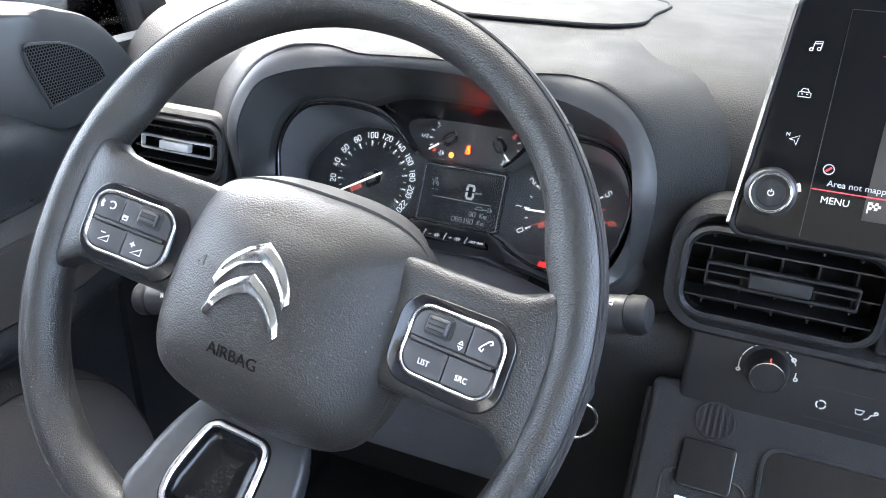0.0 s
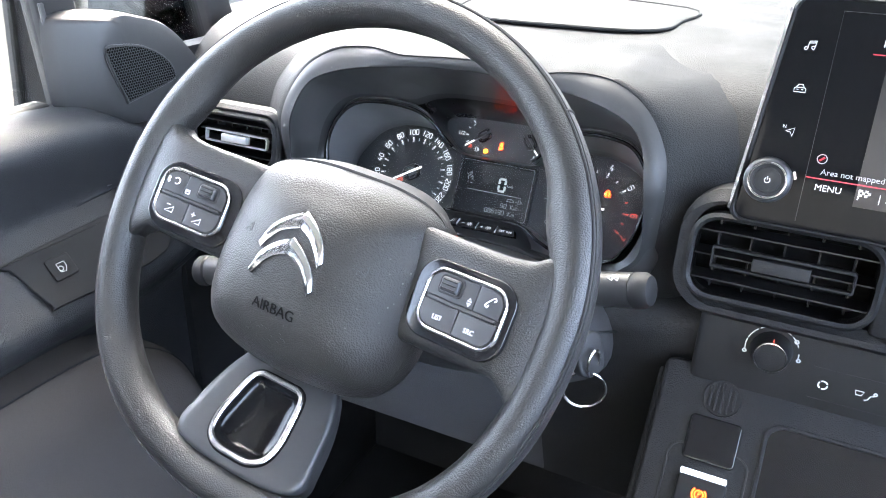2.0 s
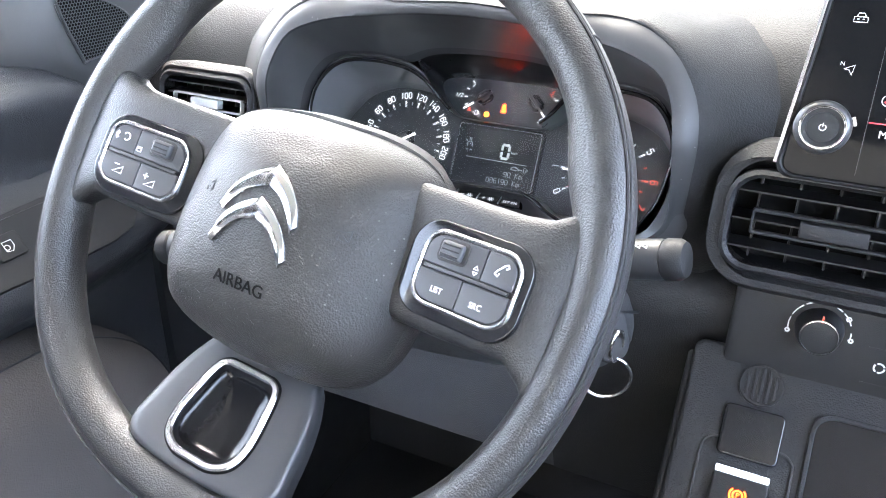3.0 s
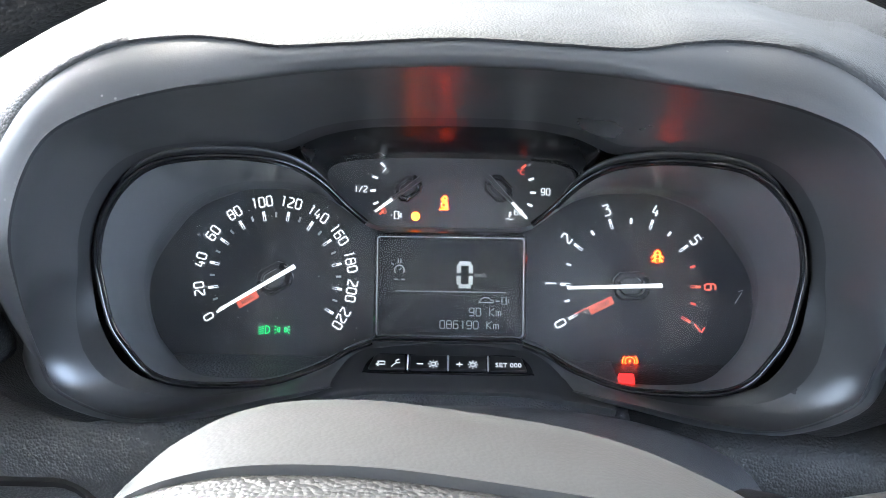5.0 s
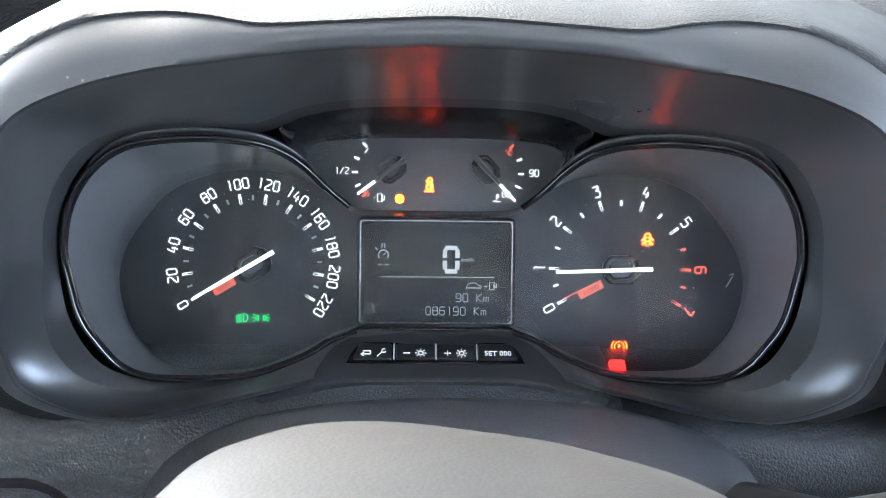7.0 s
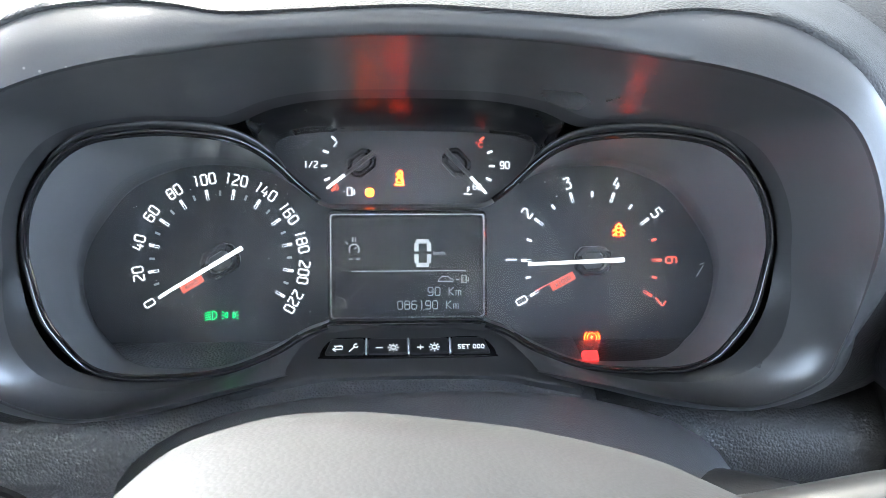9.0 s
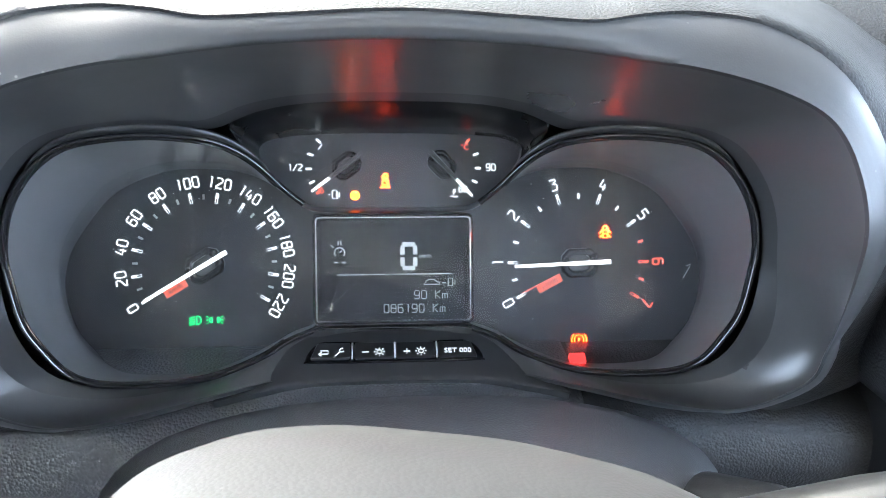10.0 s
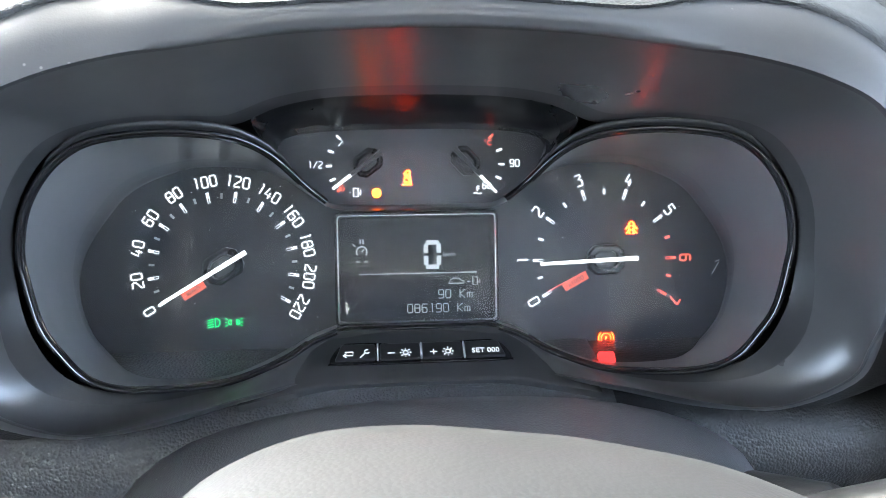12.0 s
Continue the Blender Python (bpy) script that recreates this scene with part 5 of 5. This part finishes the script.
# ---------------------------------------------------------------- air vents
def air_vent(name, m, w, h, slats, label, bar_mat, pod=False):
    v = thing(name, m, label, "air vent")
    outer = round_rect(w, h, h * 0.30)
    inner = round_rect(w - 0.010, h - 0.010, h * 0.24)
    part("frame", frame_plate(outer, inner, -0.012, 0.004, 0.0025), DASH_HARD, v)
    # Shallow duct; the shade of its depth is in the near-black colour.
    part("duct", loft([[(*q, 0.0) for q in inner], [(*q, -0.028) for q in inner]], True, False, True), RECESS_SHADE, v)
    if pod:
        part("pod", frame_plate(round_rect(w + 0.006, h + 0.014, h * 0.32), round_rect(w - 0.003, h - 0.003, h * 0.28), -0.030, 0.0012, 0.004), DASH, v, "grained pod round the vent")
    for k in range(slats):
        y = (k - (slats - 1) / 2) * (h - 0.012) / slats
        b = loft([[(x, y - 0.0007, -0.004), (x, y + 0.0005, -0.004), (x, y + 0.0034, -0.020), (x, y + 0.0022, -0.020)] for x in (-(w - 0.010) / 2, (w - 0.010) / 2)], True, True, True)
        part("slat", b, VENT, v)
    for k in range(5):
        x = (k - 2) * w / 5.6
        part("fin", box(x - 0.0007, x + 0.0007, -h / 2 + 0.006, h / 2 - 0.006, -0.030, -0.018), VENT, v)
    bar = part("louvre_bar", frame_plate(round_rect(w * 0.74, h * 0.25, 0.002), round_rect(w * 0.715, h * 0.18, 0.0012), -0.006, -0.001, 0.0006), bar_mat, v, "louvre frame")
    part("tab", plate(round_rect(w * 0.30, h * 0.15, 0.0012), -0.005, 0.002, 0.001), bar_mat, bar, "adjuster tab")
    return v


air_vent("air_vent", pose(-0.238, -0.110, 1.1500, 78, 0, 0), 0.104, 0.052, 4, "black slatted air vent with a silver-grey adjuster, beside the hood", SILVER, True)

# centre stack housing with two vents
hs = thing("centre_stack", pose(0.372, -0.118, 1.1360, 80, 0, 0), "dark moulded centre stack below the screen", "centre stack")
part("housing", frame_plate(round_rect(0.352, 0.100, 0.034, 0, 0, 8), round_rect(0.330, 0.066, 0.020, 0, -0.0015, 8), -0.07, 0.0, 0.010), DASH_HARD, hs)
part("vent_divider", box(-0.036, 0.036, -0.036, 0.034, -0.05, -0.001, 0.003), DASH_HARD, hs)
part("top_shelf", plate(round_rect(0.300, 0.012, 0.005, 0.012, 0.0430), -0.03, 0.0010, 0.003), SATIN, hs, "satin grey ledge under the screen")
air_vent("air_vent", pose(0.2715, -0.1200, 1.1355, 80, 0, 0), 0.1330, 0.0680, 3, "black slatted centre air vent with a grey tab", DARK)
air_vent("air_vent", pose(0.4725, -0.1200, 1.1355, 80, 0, 0), 0.1330, 0.0680, 3, "black slatted centre air vent with a grey tab", DARK)


# ---------------------------------------------------------------- touch screen
def taper(outline):
    return [(x * (1 - 0.05 * y / 0.075), y) for x, y in outline]


def touchscreen():
    def shrink(x, y, f=0.74):
        return pose(x, y, 0) @ Matrix.Diagonal((f, f, 1, 1)) @ pose(-x, -y, 0)

    ts = thing("touchscreen", pose(0.3720, -0.1180, 1.2490, 74, 0, 0), "black glass touchscreen with a silver edge, map page showing", "screen")
    part("casing", plate(taper(round_rect(0.268, 0.152, 0.012)), -0.020, -0.002, 0.003), DARK, ts)
    part("silver_edge", frame_plate(taper(round_rect(0.2715, 0.154, 0.010)), taper(round_rect(0.2645, 0.1485, 0.008)), -0.008, 0.0002, 0.0016), DARK, ts)
    part("silver_strip", loft([[(-0.1365 * (1 - 0.05 * y / 0.075) + dx, y, z) for dx, z in ((-0.0010, -0.006), (-0.0008, 0.0006), (0.0012, 0.0010), (0.0016, -0.002))] for y in np.linspace(-0.069, 0.068, 12)], True, True, True), CHROME, ts, "bright silver side strip")
    gl = part("glass", plate(taper(round_rect(0.265, 0.149, 0.0085)), -0.004, 0.0, 0.0006), SCREEN_BLACK, ts, "gloss black glass")
    z = 0.0001
    part("display_area", plate(round_rect(0.195, 0.120, 0.0005, 0.030, 0.006), 0.0, 0.0001, 0.00002), TS_GREY, gl)
    part("display_border", strokes([[(-.0990, -.070), (-.0990, .068), (.120, .068)]], 0.0004, z), SATIN, gl)
    # touch signs at the side
    x, y = -.1135, .0450
    part("music_sign", strokes([[(x - .0028, y - .0026), (x - .0020, y + .0034), (x + .0038, y + .0040), (x + .0030, y - .0018)], [(x - .0020, y + .0018), (x + .0036, y + .0024)], arc(x - .0040, y - .0028, .0013, 0, 360), arc(x + .0018, y - .0020, .0013, 0, 360)], 0.0006, z), LIT_WHITE, gl, m=shrink(x, y))
    x, y = -.1145, .0165
    part("car_sign", strokes([[(x - .0048, y - .0026), (x - .0048, y + .0008), (x - .0032, y + .0014), (x - .0020, y + .0040), (x + .0020, y + .0040), (x + .0032, y + .0014), (x + .0048, y + .0008), (x + .0048, y - .0026), (x - .0048, y - .0026)], [(x - .0032, y + .0014), (x + .0032, y + .0014)], [(x - .0026, y - .0004), (x - .0012, y - .0004)], [(x + .0012, y - .0004), (x + .0026, y - .0004)]], 0.0006, z), LIT_WHITE, gl, m=shrink(x, y))
    x, y = -.1155, -.0115
    part("compass_sign", strokes([[(x - .0024, y), (x + .0048, y + .0036), (x + .0034, y - .0042), (x + .0014, y - .0006), (x - .0024, y)]], 0.0006, z), LIT_WHITE, gl, m=shrink(x, y))
    lettering("lettering", "N", 0.0032, LIT_WHITE, gl, x - .0030, y + .0028, z)
    # page on the screen
    lettering("lettering", "19\u00b0C", 0.0070, LIT_WHITE, gl, -.0660, .0500, 0.0003)
    lettering("lettering", "|", 0.0080, LIT_WHITE, gl, -.0520, .0500, 0.0003)
    part("screen_line", strokes([[(-.0770, .0430), (.110, .0430)]], 0.0006, 0.0002), RED_LINE, gl)
    part("screen_line", strokes([[(-.0985, -.0395), (.110, -.0395)]], 0.0007, 0.0002), RED_LINE, gl)
    lettering("lettering", "Area not mapped", 0.0054, GREY_PRINT, gl, -.0715, -.0350, 0.0003)
    lettering("lettering", "MENU", 0.0060, LIT_WHITE, gl, -.0840, -.0455, 0.0003)
    b = strokes([[(-.0655, -.0500), (-.0655, -.0415)]], 0.0010, 0.0002)
    for i in range(4):
        for j in range(3):
            if (i + j) % 2 == 0:
                box(-.0650 + i * .0020, -.0630 + i * .0020, -.0472 + j * .0019, -.0453 + j * .0019, 0.0002, 0.0005, 0, b)
    part("flag_sign", b, LIT_WHITE, gl, m=shrink(-.0655, -.0455, 0.8))
    lettering("lettering", "|", 0.0070, LIT_WHITE, gl, -.0530, -.0465, 0.0003)
    lettering("lettering", "3D", 0.0068, LIT_WHITE, gl, -.0455, -.0465, 0.0003)
    lettering("lettering", "|", 0.0070, LIT_WHITE, gl, -.0370, -.0465, 0.0003)
    part("north_sign", strokes([arc(-.0915, -.0265, .0030, 0, 360, 16)], 0.0006, 0.0002), GREY_PRINT, gl)
    part("north_sign", strokes([[(-.0930, -.0278), (-.0900, -.0252)]], 0.0014, 0.0003), RED_LINE, gl)
    kn = part("knob", turned([(0.0195, 0.0), (0.0195, 0.004), (0.0180, 0.0075), (0.0165, 0.0085), (0.0140, 0.0088)], 40), SATIN, gl, "satin volume knob", m=pose(-0.1215, -0.0455, 0) @ Matrix.Diagonal((0.80, 0.80, 1, 1)))
    part("knob_ring", turned([(0.0158, 0.0084), (0.0155, 0.0100), (0.0148, 0.0101), (0.0144, 0.0088)], 40), BRIGHT, kn)
    part("knob_face", turned([(0.0144, 0.0080), (0.0138, 0.0096), (0.0110, 0.0090), (0.0104, 0.0096), (0.006, 0.0098)], 40), DARK, kn)
    part("power_sign", strokes([arc(0, 0, .0022, 120, 420), [(0, .0006), (0, .0032)]], 0.0007, 0.0101), LIT_WHITE, kn)
    part("knob_mark", strokes([arc(0, 0, .0212, 10, 28, 4)], 0.0022, 0.0003), CHROME, kn)


touchscreen()


# ---------------------------------------------------------------- climate controls and console
def climate():
    cp = thing("climate_panel", pose(0.372, -0.106, 1.0480, 82, 0, 0), "black climate panel with a rotary temperature knob", "climate panel")
    pl = part("panel", plate(round_rect(0.30, 0.078, 0.010), -0.06, 0.0, 0.004), DARK, cp)
    part("panel_line", strokes([[(-.062, .0075), (.145, .0075)]], 0.0010, 0.0002), DASH_HARD, cp)
    part("panel_line", strokes([[(-.062, -.0185), (.145, -.0185)]], 0.0010, 0.0002), DASH_HARD, cp)
    kn = part("knob", turned([(0.0190, 0.0), (0.0185, 0.004), (0.0165, 0.014), (0.0150, 0.0165), (0.0125, 0.0168)], 36), DARK, cp, "black knob with a chrome ring", m=pose(-0.0935, 0.0120, 0.0) @ Matrix.Diagonal((0.82, 0.82, 0.9, 1)))
    part("knob_ring", turned([(0.0150, 0.0160), (0.0147, 0.0180), (0.0138, 0.0181), (0.0134, 0.0166)], 36), BRIGHT, kn)
    part("knob_mark", box(-0.0006, 0.0006, 0.0125, 0.0180, 0.0150, 0.0172, 0.0002), RED_PRINT, kn)
    part("knob_scale", strokes([arc(0, 0, .0238, 195, 165, 3), arc(0, 0, .0238, 160, 130, 5), arc(0, 0, .0238, 125, 95, 5), arc(0, 0, .0238, 85, 55, 5), arc(0, 0, .0238, 50, 22, 5), arc(0, 0, .0238, 6, -6, 3)], 0.0010, 0.0003), WHITE, kn)
    for x, y, r in ((.0195, .0140, .0018), (.0245, -.0040, .0016), (-.0235, -.0062, .0016)):
        part("blower_sign", strokes([arc(x, y, r, 0, 360, 6)], 0.0014, 0.0003), WHITE, kn)
    x, y = -.0530, -.0058
    part("recirculation_sign", strokes([arc(x, y, .0032, 20, 120), arc(x, y, .0032, 140, 240), arc(x, y, .0032, 260, 360)], 0.0011, 0.0002), WHITE, cp)
    x = -.0240
    part("airflow_sign", strokes([[(x - .0070, y + .0028), (x - .001, y + .0028), (x - .0024, y - .0006), (x - .0060, y - .0006), (x - .0070, y + .0028)], [(x, y - .0036), (x + .0024, y - .0026), (x + .0036, y + .0006), (x + .0060, y + .0012)], arc(x + .0066, y + .0028, .0011, 0, 360)], 0.0008, 0.0002), WHITE, cp)
    part("button_mark", strokes([[(.012, y + .002), (.018, y + .002)], [(.012, y - .002), (.018, y - .002)]], 0.0009, 0.0002), WHITE, cp)


climate()

CO = pose(0.2480, -0.1420, 0.9870, 47, 0, 0)      # the console's upper slope
console = thing("centre_console", CO, "dark centre console with a gloss black storage tray", "console")
o = [(-0.046, 0.060), (-0.046, -0.14), (0.27, -0.14), (0.27, 0.060)]
part("slope", plate(round_rect(0.316, 0.20, 0.008, 0.112, -0.040), -0.12, 0.0, 0.004), DASH_HARD, console)
part("flank", box(-0.050, -0.043, -0.32, 0.05, -0.30, -0.004, 0.003), DASH_HARD, console, "smooth grey console flank")
part("storage_tray", plate(round_rect(0.20, 0.13, 0.012, 0.142, -0.040), -0.01, 0.0015, 0.001), GLOSS, console, "gloss black storage tray")
part("tray_rim", frame_plate(round_rect(0.206, 0.136, 0.014, 0.142, -0.040), round_rect(0.199, 0.129, 0.012, 0.142, -0.040), 0.0, 0.003, 0.0008), DASH_HARD, console)

sk = thing("power_socket", CO @ pose(0.0035, 0.0350, 0.0), "round black ribbed power-socket cover", "socket")
part("rim", turned([(0.0150, -0.002), (0.0150, 0.0015), (0.0140, 0.0025), (0.0128, 0.0022)], 32), DARK, sk)
for k in range(-2, 3):
    wd = 2 * math.sqrt(0.0125 ** 2 - (k * 0.0046) ** 2)
    part("rib", box(k * 0.0046 - 0.0012, k * 0.0046 + 0.0012, -wd / 2, wd / 2, 0.0012, 0.0036, 0.0006), DARK, sk)

pb = thing("parking_brake_switch", CO @ pose(0.0035, -0.0300, 0.0), "black parking-brake switch with a pale lit bar and red sign", "switch")
part("lid", plate(round_rect(0.040, 0.036, 0.004, 0, 0.030), 0.0, 0.0035, 0.0015), GLOSS, pb)
part("lever", plate(round_rect(0.037, 0.030, 0.003, 0, -0.0150), 0.0, 0.0060, 0.0020), DARK, pb)
part("light_bar", box(-0.0175, 0.0175, -0.0005, 0.0042, 0.0040, 0.0072, 0.0008), LIGHT_BAR, pb, "pale blue lit bar")
sg = part("sign", strokes([arc(0, -.0130, .0032, 0, 360, 16), arc(0, -.0130, .0052, -48, 48), arc(0, -.0130, .0052, 132, 228)], 0.0010, 0.0061), ORANGE, pb, "lit red brake sign")
lettering("lettering", "P", 0.0050, ORANGE, sg, 0, -.0130, 0.0062)
part("bezel", tube([(*q, 0.0008) for q in round_rect(0.060, 0.090, 0.010, 0, -0.022)], 0.0010, 6, True), RUBBER, pb)


# ---------------------------------------------------------------- driver's door
def door():
    d = thing("door_1", pose(0, 0, 0), "dark grey driver's door with an armrest, window switch and speaker", "door", kind="structure")
    prof = spline([(-0.405, 1.182), (-0.375, 1.187), (-0.348, 1.186), (-0.330, 1.177), (-0.324, 1.160), (-0.334, 1.128), (-0.338, 1.106), (-0.330, 1.094), (-0.312, 1.075), (-0.290, 1.046), (-0.283, 1.036), (-0.281, 1.024), (-0.290, 1.008), (-0.322, 0.985), (-0.335, 0.93), (-0.338, 0.6), (-0.36, 0.45)], 4)
    rings = []
    for y in np.linspace(-1.25, 0.02, 32):
        f = max(0, (y + 0.22) / 0.16)
        rings.append([(x - 0.028 * f * f - (0.02 * f if 1.0 < z < 1.1 else 0), y, z - 0.06 * f * f * (z > 1.11)) for x, z in prof])
    part("door_panel", loft(rings, closed=False), DOOR_SKIN, d)
    # switch plate on the sloping armrest
    am = pose(-0.3020, -0.2700, 1.0655, 0, 51, 0)
    pad = part("switch_plate", plate(spline([(-0.024, -0.060), (-0.018, -0.048), (0.023, -0.036), (0.029, -0.024), (0.027, 0.10), (-0.026, 0.10)], 4, True), -0.008, 0.0012, 0.0012), DARK, d, "smooth dark switch plate", m=am)
    part("switch", plate(round_rect(0.021, 0.024, 0.002, -0.002, -0.008), 0.0005, 0.0030, 0.001), DARK, pad)
    part("switch_sign", strokes([[(-.006, -.012), (.002, -.012), (.003, -.007), (-.001, -.004), (-.006, -.004), (-.006, -.012)], arc(-.001, -.010, .0022, 0, 360)], 0.0006, 0.0029), WHITE, pad)
    part("door_pull", plate(spline([(0.03, -0.20), (0.035, -0.10), (0.025, -0.085), (-0.01, -0.10), (-0.02, -0.20)], 4, True), -0.006, 0.0005, 0.0008), SATIN, d, m=am)
    # mirror sail with the tweeter
    o = spline([(-0.200, 1.185), (-0.198, 1.255), (-0.188, 1.267), (-0.150, 1.268), (-0.095, 1.255), (-0.060, 1.225), (-0.040, 1.190), (-0.060, 1.165), (-0.120, 1.158), (-0.170, 1.160)], 5, True)
    c = np.array([-0.125, 1.212])
    rings = []
    for f, x, rear in ((1.0, -0.374, 0.0), (1.0, -0.366, 0.002), (0.99, -0.361, 0.006), (0.955, -0.334, 0.026), (0.925, -0.3295, 0.032), (0.80, -0.3275, 0.034), (0.3, -0.327, 0.02)):
        ring = []
        for p in o:
            y = c[0] + (p[0] - c[0]) * f
            w = min(1.0, max(0.0, (-0.125 - y) / 0.06))
            ring.append((x, y + rear * w, c[1] + (p[1] - c[1]) * f))
        rings.append(ring)
    sail = part("mirror_sail", loft(rings, True, True, True), SAIL, d, "moulded corner panel with a tweeter")
    g = [(-0.1700, 1.2350), (-0.1550, 1.1900), (-0.1480, 1.1860), (-0.0950, 1.1950), (-0.0900, 1.2020), (-0.1000, 1.2180), (-0.1250, 1.2330), (-0.1550, 1.2390)]
    gs = spline(g, 4, True)
    part("grille_rim", tube([(-0.3268, y, z) for y, z in gs], 0.0016, 6, True), SAIL, sail)
    part("grille_back", loft([[(-0.3272, y, z) for y, z in gs], [(-0.3256, y, z) for y, z in inset(gs, 0.0008)]], True, True, True), RECESS_SHADE, sail)
    b = bmesh.new()
    gp = np.array(gs)

    def inside(y, z):
        hit = False
        for i in range(len(gp)):
            (y0, z0), (y1, z1) = gp[i], gp[i - 1]
            if (z0 > z) != (z1 > z) and y < (y1 - y0) * (z - z0) / (z1 - z0) + y0:
                hit = not hit
        return hit

    step = 0.0030
    row = 0
    z = 1.186
    while z < 1.24:
        y = -0.172 + (row % 2) * step / 2
        while y < -0.088:
            if inside(y, z):
                hexa = [(y + 0.00172 * math.cos(radians(60 * k + 30)), z + 0.00172 * math.sin(radians(60 * k + 30))) for k in range(6)]
                hole = [(y + 0.00128 * math.cos(radians(60 * k + 30)), z + 0.00128 * math.sin(radians(60 * k + 30))) for k in range(6)]
                a = [b.verts.new((-0.3246, *q)) for q in hexa]
                e = [b.verts.new((-0.3246, *q)) for q in hole]
                for k in range(6):
                    b.faces.new((a[k], a[(k + 1) % 6], e[(k + 1) % 6], e[k]))
            y += step
        z += step * 0.866
        row += 1
    mesh = part("grille_mesh", b, DOOR_SKIN, sail, "fine perforated tweeter grille", smooth=0)
    tagged(mesh, kind="stuff")
    # window frame, glass and channel
    bar = part("window_channel", box(-0.400, -0.376, -0.021, 0.021, 0.0, 0.64, 0.004), RUBBER, d, m=pose(0, -0.168, 1.175, 3, 0, 0))
    part("channel_edge", box(-0.3720, -0.3690, -0.020, -0.015, 0.0, 0.10, 0.001), SATIN, d, m=pose(0, -0.172, 1.180, 3, 0, 0))
    part("front_frame", box(-0.400, -0.372, -0.020, 0.020, 0.0, 0.62, 0.004), RUBBER, d, m=pose(0, 0.056, 1.16, 12, 0, 0))
    part("sill_seal", box(-0.400, -0.378, -1.25, -0.20, 1.176, 1.188, 0.003), RUBBER, d)
    g = part("window_pane", box(-0.390, -0.386, -1.25, 0.06, 1.165, 1.75), GLASS, d)
    g.visible_shadow = False
    return d


door()

bn = spline([(-0.62, 0.972), (-0.45, 0.980), (-0.30, 0.980), (-0.235, 0.965), (-0.180, 0.925), (-0.148, 0.86), (-0.135, 0.78), (-0.135, 0.60), (-0.62, 0.60)], 5, True)
rings = []
for f, x in ((1.0, -0.345), (1.0, -0.305), (0.985, -0.290), (0.95, -0.278), (0.88, -0.268), (0.7, -0.262)):
    rings.append([(x, -0.40 + (p[0] + 0.40) * f, 0.78 + (p[1] - 0.78) * f) for p in bn])
pocket = thing("door_pocket", pose(-0.30, -0.40, 0.60), "dark grey-brown cloth-covered pocket low on the door", "door pocket")
mv = pose(0.30, 0.40, -0.60)
part("cover", loft(rings, True, True, True), CLOTH, pocket, m=mv)
part("seam", tube([tuple(map(float, q)) for q in rings[2][:45]], 0.0012, 6), SEAM, pocket, m=mv)


def door_mirror():
    dm = thing("door_mirror", pose(-0.600, -0.149, 1.250, 81.5, 0, 15), "dark-cased exterior door mirror reflecting a pale corrugated wall", "mirror")
    o = round_rect(0.17, 0.26, 0.035)
    c = round_rect(0.245, 0.29, 0.045, 0.026)
    rings = [[(*q, -0.004) for q in inset(c, 0.004)], [(*q, -0.012) for q in c], [(*q, -0.03) for q in inset(c, -0.002)], [(*q, -0.08) for q in inset(c, 0.022)], [(*q, -0.10) for q in inset(c, 0.045)]]
    part("casing", loft(rings, True, True, True), PAINT_GREY, dm)
    part("casing_rim", frame_plate(inset(o, -0.007), inset(o, 0.002), -0.01, 0.004, 0.002), RUBBER, dm)
    part("mirror_arm", box(0.06, 0.215, -0.105, -0.06, -0.07, -0.005, 0.012), PAINT_GREY, dm)
    part("mirror_pane", plate(inset(o, 0.001), -0.004, 0.0, 0.0004), MIRROR, dm)
    return dm


door_mirror()

# ---------------------------------------------------------------- a car parked beside the van
def parked_car():
    c = thing("parked_car", pose(-2.35, 1.35, 0, 0, 0, 3), "dark grey car parked in the yard beside the van", "car")
    rings = []
    for y, w, h in ((-2.1, 0.70, 0.70), (-1.9, 0.80, 0.86), (-1.2, 0.86, 0.93), (-0.8, 0.86, 0.98), (0.0, 0.86, 0.98), (1.2, 0.86, 1.0), (1.9, 0.82, 0.98), (2.1, 0.74, 0.75)):
        rings.append([(x * w, y, z) for x, z in ((-1, 0.30), (-1.0, h * 0.72), (-0.93, h * 0.95), (-0.5, h * 1.0), (0, h * 1.02), (0.5, h), (0.93, h * 0.95), (1.0, h * 0.72), (1, 0.30))])
    part("body", loft(rings, True, True, True), PAINT_SILVER, c)
    rings = []
    for y, w, h in ((-0.95, 0.78, 0.96), (-0.1, 0.66, 1.40), (1.0, 0.64, 1.44), (1.7, 0.66, 1.30), (1.95, 0.74, 0.98)):
        rings.append([(-w, y, 0.94), (-w * 0.92, y, h), (w * 0.92, y, h), (w, y, 0.94)])
    part("glasshouse", loft(rings, True, True, True), CAR_GLASS, c, "dark windows")
    part("roof", plate(round_rect(1.18, 1.7, 0.2, 0, 0.72), 1.40, 1.47, 0.03), PAINT_SILVER, c)
    for sx in (-1, 1):
        for y in (-1.35, 1.35):
            w = part("wheel", turned([(0.20, -0.1), (0.31, -0.1), (0.32, -0.08), (0.32, 0.08), (0.31, 0.1), (0.20, 0.1)], 28), RUBBER, c, m=pose(sx * 0.78, y, 0.32, 0, 90, 0))
            part("rim", turned([(0.20, -0.09), (0.20, 0.09), (0.05, 0.11)], 20), CHROME, w)


parked_car()
